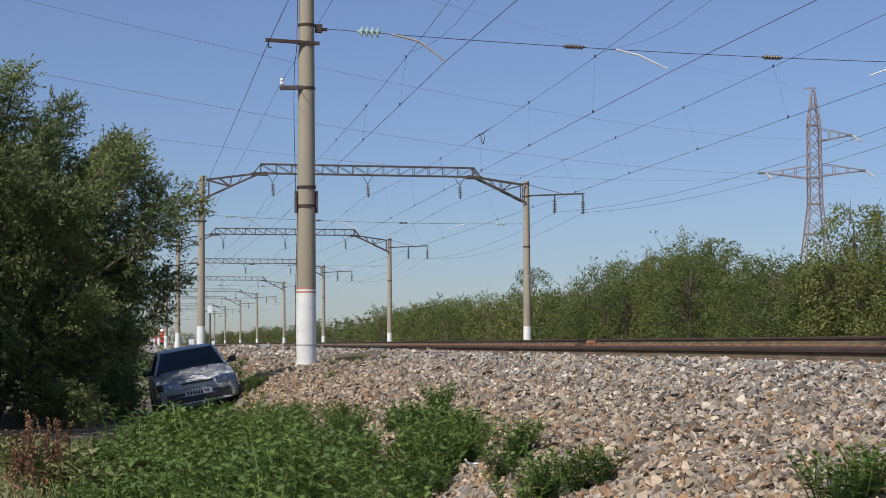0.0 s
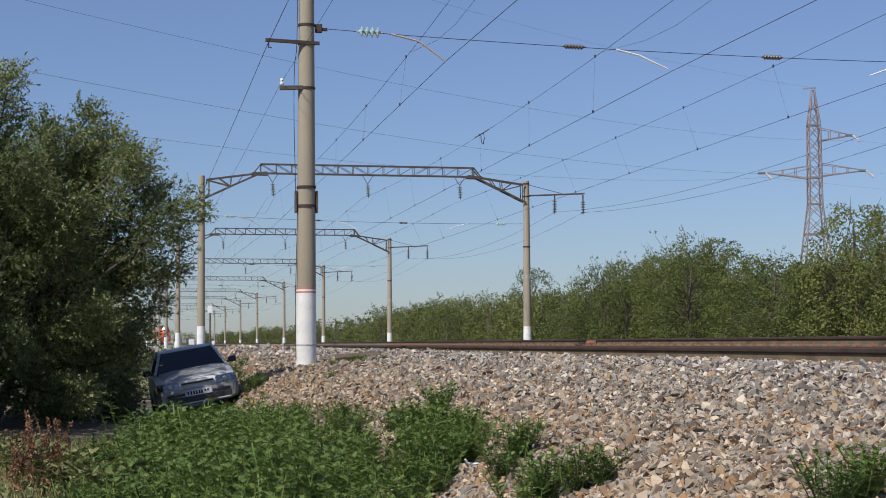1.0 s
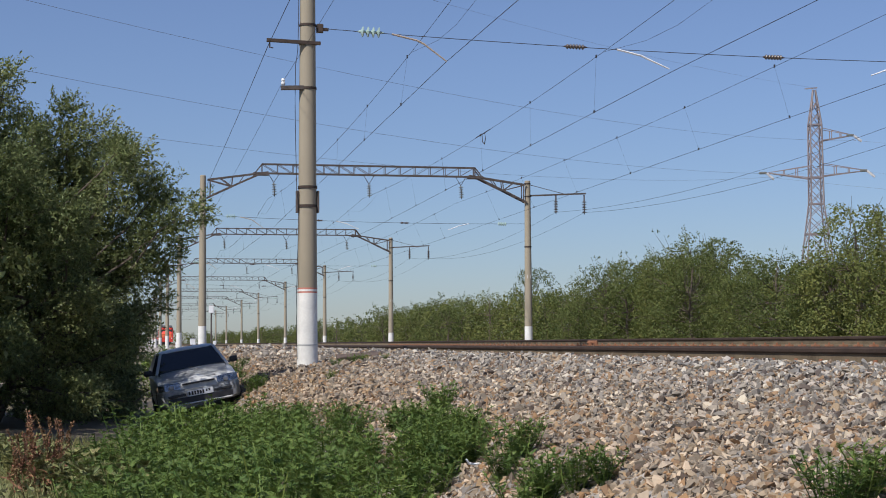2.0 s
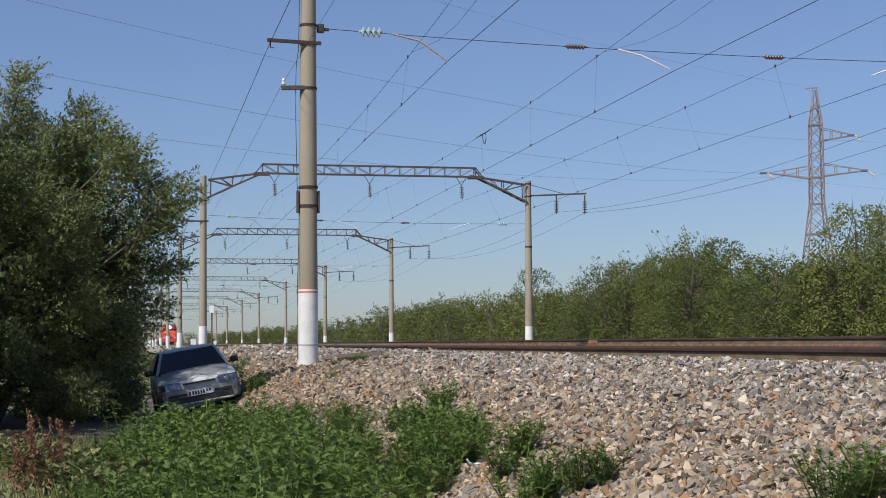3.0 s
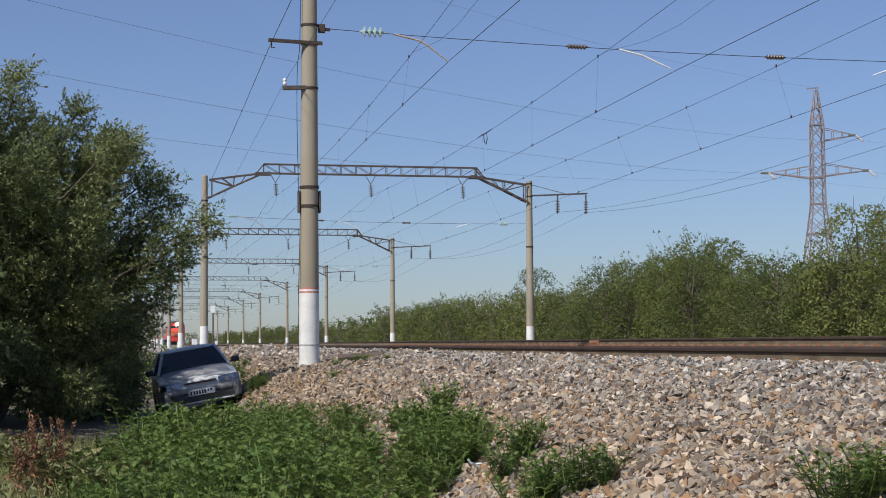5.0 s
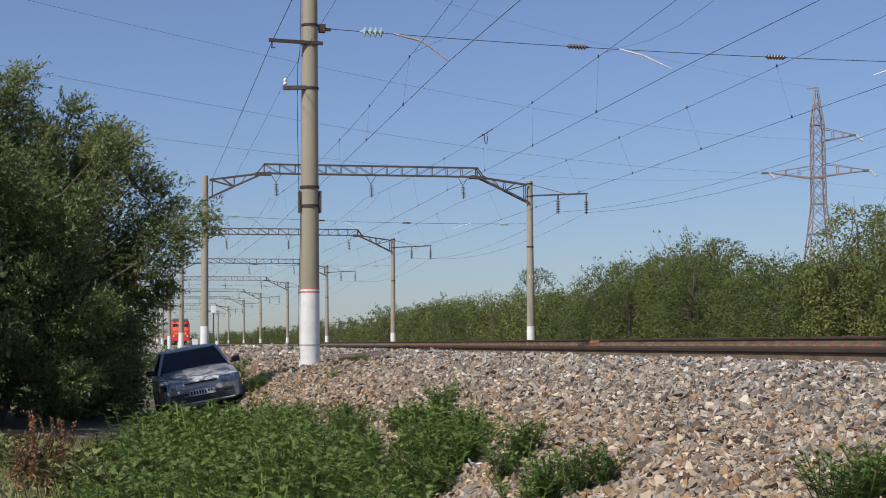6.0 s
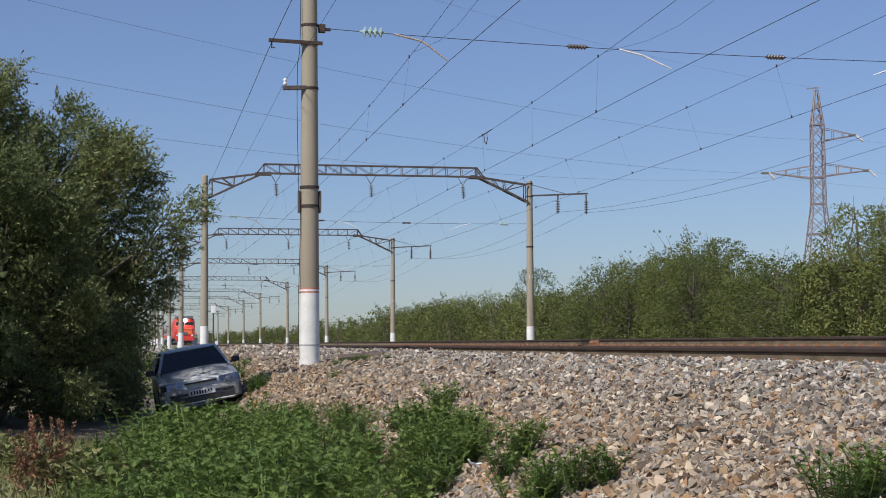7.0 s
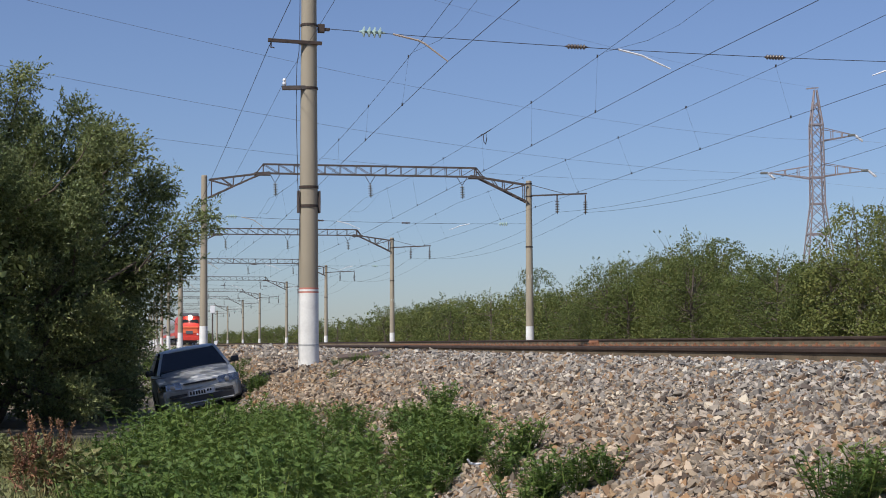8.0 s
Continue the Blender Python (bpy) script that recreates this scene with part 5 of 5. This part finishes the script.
def locomotive():
    ob = thing("locomotive", Matrix(), "red locomotive with a lit roof headlight coming down the near track", "locomotive")
    bm = bmesh.new()
    loft(bm, [full([(0, y, 1.0), (w * 0.93, y, 1.0), (w, y, 1.3), (w, y, h - 0.55), (w * 0.9, y, h - 0.12), (w * 0.55, y, h), (0, y, h + 0.04)]) for y, w, h in ((0.0, 1.5, 2.35), (0.05, 1.54, 2.55), (0.75, 1.56, 4.0), (1.0, 1.56, 4.12), (18, 1.56, 4.12))])
    part("body", bm, M_LRED, ob)
    bm = bmesh.new()
    box(bm, (0, -0.02, 2.0), (2.3, 0.06, 0.75), bevel=0.02)
    part("nose_panel", bm, M_LORG, ob, "orange-red nose panel")
    for s in (-1, 1):
        bm = bmesh.new()
        box(bm, (s * 0.7, 0.36, 3.1), (1.2, 0.05, 0.78), pose(0, 0, 0) , 0.03)
        w = part("cab_window", bm, M_LGLASS, ob, "dark cab window")
        w.matrix_basis = pose(0, -0.05, 0, 0, 0, 0)
        bm = bmesh.new()
        lathe(bm, [(0.14, 0), (0.14, 0.06)], 12, Matrix.Translation((s * 1.15, -0.03, 1.45)) @ pose(0, 0, 0, 90))
        part("marker_lamp", bm, M_PORC, ob)
    bm = bmesh.new()
    box(bm, (0, -0.06, 1.72), (0.95, 0.05, 0.42), bevel=0.02)
    part("front_grille", bm, M_LGREY, ob, "dark panel on the nose")
    bm = bmesh.new()
    box(bm, (0, -0.07, 2.42), (2.35, 0.1, 0.22), bevel=0.04)
    part("nose_band", bm, M_LORG, ob, "bright orange band under the cab windows")
    bm = bmesh.new()
    box(bm, (0, 0.29, 3.1), (0.12, 0.05, 0.85), bevel=0.01)
    part("window_post", bm, M_COACH, ob, "pale post between the cab windows")
    bm = bmesh.new()
    box(bm, (0, 0.9, 4.2), (2.6, 1.6, 0.5), bevel=0.15)
    box(bm, (0, 9, 4.3), (2.4, 14, 0.4), bevel=0.12)
    part("roof_gear", bm, M_LGREY, ob, "dark grey roof equipment")
    bm = bmesh.new()
    lathe(bm, [(0.26, 0), (0.28, 0.1), (0.2, 0.16)], 16, Matrix.Translation((0.1, 0.2, 3.78)) @ pose(0, 0, 0, 90))
    part("headlight", bm, M_BEAM, ob, "bright white roof headlight")
    bm = bmesh.new()
    box(bm, (0, 0.1, 0.85), (2.9, 0.4, 0.5), bevel=0.06)
    part("buffer_beam", bm, M_LRED, ob)
    for y in (3, 14.5):
        bm = bmesh.new()
        box(bm, (0, y, 0.55), (2.3, 3.6, 0.6), bevel=0.1)
        for dy in (-1.3, 0, 1.3):
            for s in (-1, 1):
                lathe(bm, [(0.52, -0.06), (0.52, 0.06)], 18, Matrix.Translation((s * 0.76, y + dy, 0.52)) @ pose(0, 0, 0, 0, 90))
        part("bogie", bm, M_LGREY, ob)
    return ob


def coach():
    ob = thing("coach", Matrix(), "grey railway coach with a red band behind the locomotive", "coach", "coaches of the train")
    bm = bmesh.new()
    loft(bm, [full([(0, y, 1.0), (1.5, y, 1.0), (1.54, y, 1.2), (1.54, y, 3.5), (1.25, y, 4.05), (0, y, 4.3)]) for y in (0.0, 23.5)])
    part("body", bm, M_COACH, ob)
    for s in (-1, 1):
        bm = bmesh.new()
        box(bm, (s * 1.545, 11.75, 1.6), (0.02, 23.3, 0.5))
        part("stripe", bm, M_LRED, ob)
        for i in range(10):
            bm = bmesh.new()
            box(bm, (s * 1.545, 2 + i * 2.15, 2.7), (0.03, 1.2, 0.8), bevel=0.01)
            part("window", bm, M_LGLASS, ob)
    for y in (4, 19.5):
        bm = bmesh.new()
        box(bm, (0, y, 0.55), (2.3, 3.0, 0.6), bevel=0.1)
        for dy in (-1.2, 1.2):
            for s in (-1, 1):
                lathe(bm, [(0.48, -0.06), (0.48, 0.06)], 16, Matrix.Translation((s * 0.76, y + dy, 0.48)) @ pose(0, 0, 0, 0, 90))
        part("bogie", bm, M_LGREY, ob)
    return ob


loco = locomotive()
TRAIN.append((loco, 0.0))
first = coach()
TRAIN.append((first, 18.8))
for k in range(1, 4):
    TRAIN.append((copy_thing(first, Matrix()), 18.8 + 24.4 * k))
# ---- ballast ----
def stone_shape(rng):
    """An angular crushed stone: the hull of a few scattered corners."""
    bm = bmesh.new()
    for d in unit(rng.normal(size=(8, 3))):
        bm.verts.new(d * 0.5 * rng.uniform(0.9, 1.25))
    hull = bmesh.ops.convex_hull(bm, input=bm.verts[:])
    loose = [q for q in bm.verts if not q.link_faces]
    bmesh.ops.delete(bm, geom=loose, context="VERTS")
    bmesh.ops.triangulate(bm, faces=bm.faces[:])
    bm.verts.index_update()
    v = np.array([q.co[:] for q in bm.verts])
    f = np.array([[q.index for q in p.verts] for p in bm.faces])
    bm.free()
    v *= np.array((1.2, rng.uniform(0.75, 1.0), rng.uniform(0.55, 0.85)))
    return v, f


def ballast():
    rng = np.random.default_rng(3)
    shapes = [stone_shape(rng) for _ in range(12)]
    meshes = []
    for v, f in shapes:
        me = bpy.data.meshes.new("stone")
        me.from_pydata(v.tolist(), [], f.tolist())
        me.materials.append(M_STONE)
        meshes.append(me)
    # (y from, y to, mean size, stones a square metre)
    spots = []
    for ya, yb, size, dens in ((4.6, 9, 0.042, 1280), (9, 14, 0.046, 1020), (14, 20, 0.053, 720), (20, 30, 0.062, 500), (30, 50, 0.09, 180), (50, 90, 0.15, 40)):
        xa, xb = 1.9, 6.25
        n = int((yb - ya) * (xb - xa) * dens)
        x, y = rng.uniform(xa, xb, n), rng.uniform(ya, yb, n)
        ok = (x > 2.15 + 0.25 * np.sin(y * 1.7) + rng.normal(size=n) * 0.22) & (x < 6.22) & (x < 0.56 * y) & ((x > 2.1) | (y < 12) | (y > 24))
        x, y = x[ok], y[ok]
        spots.append(np.stack([x, y, size * np.clip(np.exp(rng.normal(size=len(x)) * 0.28), 0.5, 1.9)], 1))
    bed = rng.uniform((6.0, 9.0), (8.6, 45), (4500, 2))
    spots.append(np.column_stack([bed, np.full(len(bed), 0.07)]))
    S = np.concatenate(spots)
    near = (S[:, 0] > 2.6) & (S[:, 0] < 4.4) & (S[:, 1] > 6.2) & (S[:, 1] < 9.0) & (S[:, 2] > 0.05)
    idx = np.flatnonzero(near)[:300]
    big = np.zeros(len(S), bool)
    big[idx] = True
    rot = rng.normal(size=(len(S), 4))
    rot /= np.linalg.norm(rot, axis=1, keepdims=True)
    kind = rng.integers(0, 12, len(S))
    z = np.array([ground_z(float(a), float(b)) for a, b in S[:, :2]]) + S[:, 2] * rng.uniform(-0.1, 0.45, len(S))
    V, F, off = [], [], 0
    for k, (v, f) in enumerate(shapes):
        sel = np.flatnonzero((kind == k) & ~big)
        w, x, y, q = rot[sel].T
        R = np.stack([1 - 2 * (y * y + q * q), 2 * (x * y - w * q), 2 * (x * q + w * y), 2 * (x * y + w * q), 1 - 2 * (x * x + q * q), 2 * (y * q - w * x),
                      2 * (x * q - w * y), 2 * (y * q + w * x), 1 - 2 * (x * x + y * y)], -1).reshape(-1, 3, 3)
        P = np.einsum("nij,vj->nvi", R, v) * S[sel, 2][:, None, None]
        X, Y, Z = P[..., 0], P[..., 1], P[..., 2]
        W = np.stack([X + S[sel, 0][:, None], Y + S[sel, 1][:, None], Z + z[sel][:, None]], -1)
        V.append(W.reshape(-1, 3))
        F.append((f[None] + off + np.arange(len(sel))[:, None, None] * len(v)).reshape(-1, 3))
        off += len(sel) * len(v)
    V, F = np.concatenate(V), np.concatenate(F)
    me = bpy.data.meshes.new("ballast")
    me.vertices.add(len(V))
    me.vertices.foreach_set("co", V.astype(np.float32).ravel())
    me.loops.add(len(F) * 3)
    me.loops.foreach_set("vertex_index", F.astype(np.int32).ravel())
    me.polygons.add(len(F))
    me.polygons.foreach_set("loop_start", np.arange(0, len(F) * 3, 3, dtype=np.int32))
    me.polygons.foreach_set("loop_total", np.full(len(F), 3, dtype=np.int32))
    me.update(calc_edges=True)
    me.shade_flat()
    me.materials.append(M_STONE)
    bed_ob = strip("ballast_bed", [2.0, 2.3] + steps(2.6, 6.2, 24) + [9, 12, 16, 20.4], near_y, 0.012, M_BED, "bed of crushed stone under the tracks", category="ballast")
    st = new("ballast_stones", me)
    st.parent = bed_ob
    tagged(st, "loose crushed stones in greys, buffs and rusty browns", kind="stuff")
    for i in idx:
        ob = new("stone", meshes[kind[i]])
        ob.parent = bed_ob
        s = S[i, 2]
        ob.matrix_basis = pose(S[i, 0], S[i, 1], z[i], rng.normal() * 22, rng.normal() * 22, rng.uniform(0, 360)) @ Matrix.Diagonal((s, s, s, 1))


ballast()


def sway(t, seed, fast=1.0):
    """A gust curve between about -1 and 1."""
    return noise.noise((t * 0.55 * fast, seed * 7.31, 0.5)) * 1.3 + 0.45 * noise.noise((t * 1.6 * fast, seed * 3.17, 4.5))


def motions():
    """All that moves: the train, the wind in the trees and the weeds."""
    for ob, back in TRAIN:
        walk(ob, [(t, pose(TRACKS[0] + 0.12, 408 - 24.0 * t + back, RAIL_TOP)) for t in (0.0, 2.0, 4.0, 6.0, 8.0)])
    times = [0.25 * i for i in range(33)]
    for limb, base, k, ln, dz in SWING:
        rows = []
        for t in times:
            g = sway(t, 1.0) * 3.2
            a = g * 0.8 + sway(t, k + 2.0, 1.3) * 7.0
            b = sway(t, k + 60.0, 1.2) * 5.5
            rows.append((t, pose(base[0], base[1], base[2], b, a, 0.6 * a)))
        walk(limb, rows)
    times = [0.5 * i for i in range(17)]
    for k, ob in enumerate(SWAY_TREES):
        for child in ob.children:
            if child.name.startswith("crown"):
                walk(child, [(t, pose(0, 0, 0, 0.9 * sway(t, k + 200.0), 1.3 * sway(t, k + 150.0, 1.2), 0)) for t in times])
    for k, ob in enumerate(WEEDS):
        for child in ob.children:
            if child.name.startswith("foliage") and k % 2 == 0:
                walk(child, [(t, pose(0, 0, 0, 2.0 * sway(t, k + 400.0), 3.0 * sway(t, k + 300.0, 1.2), 0)) for t in times])


motions()
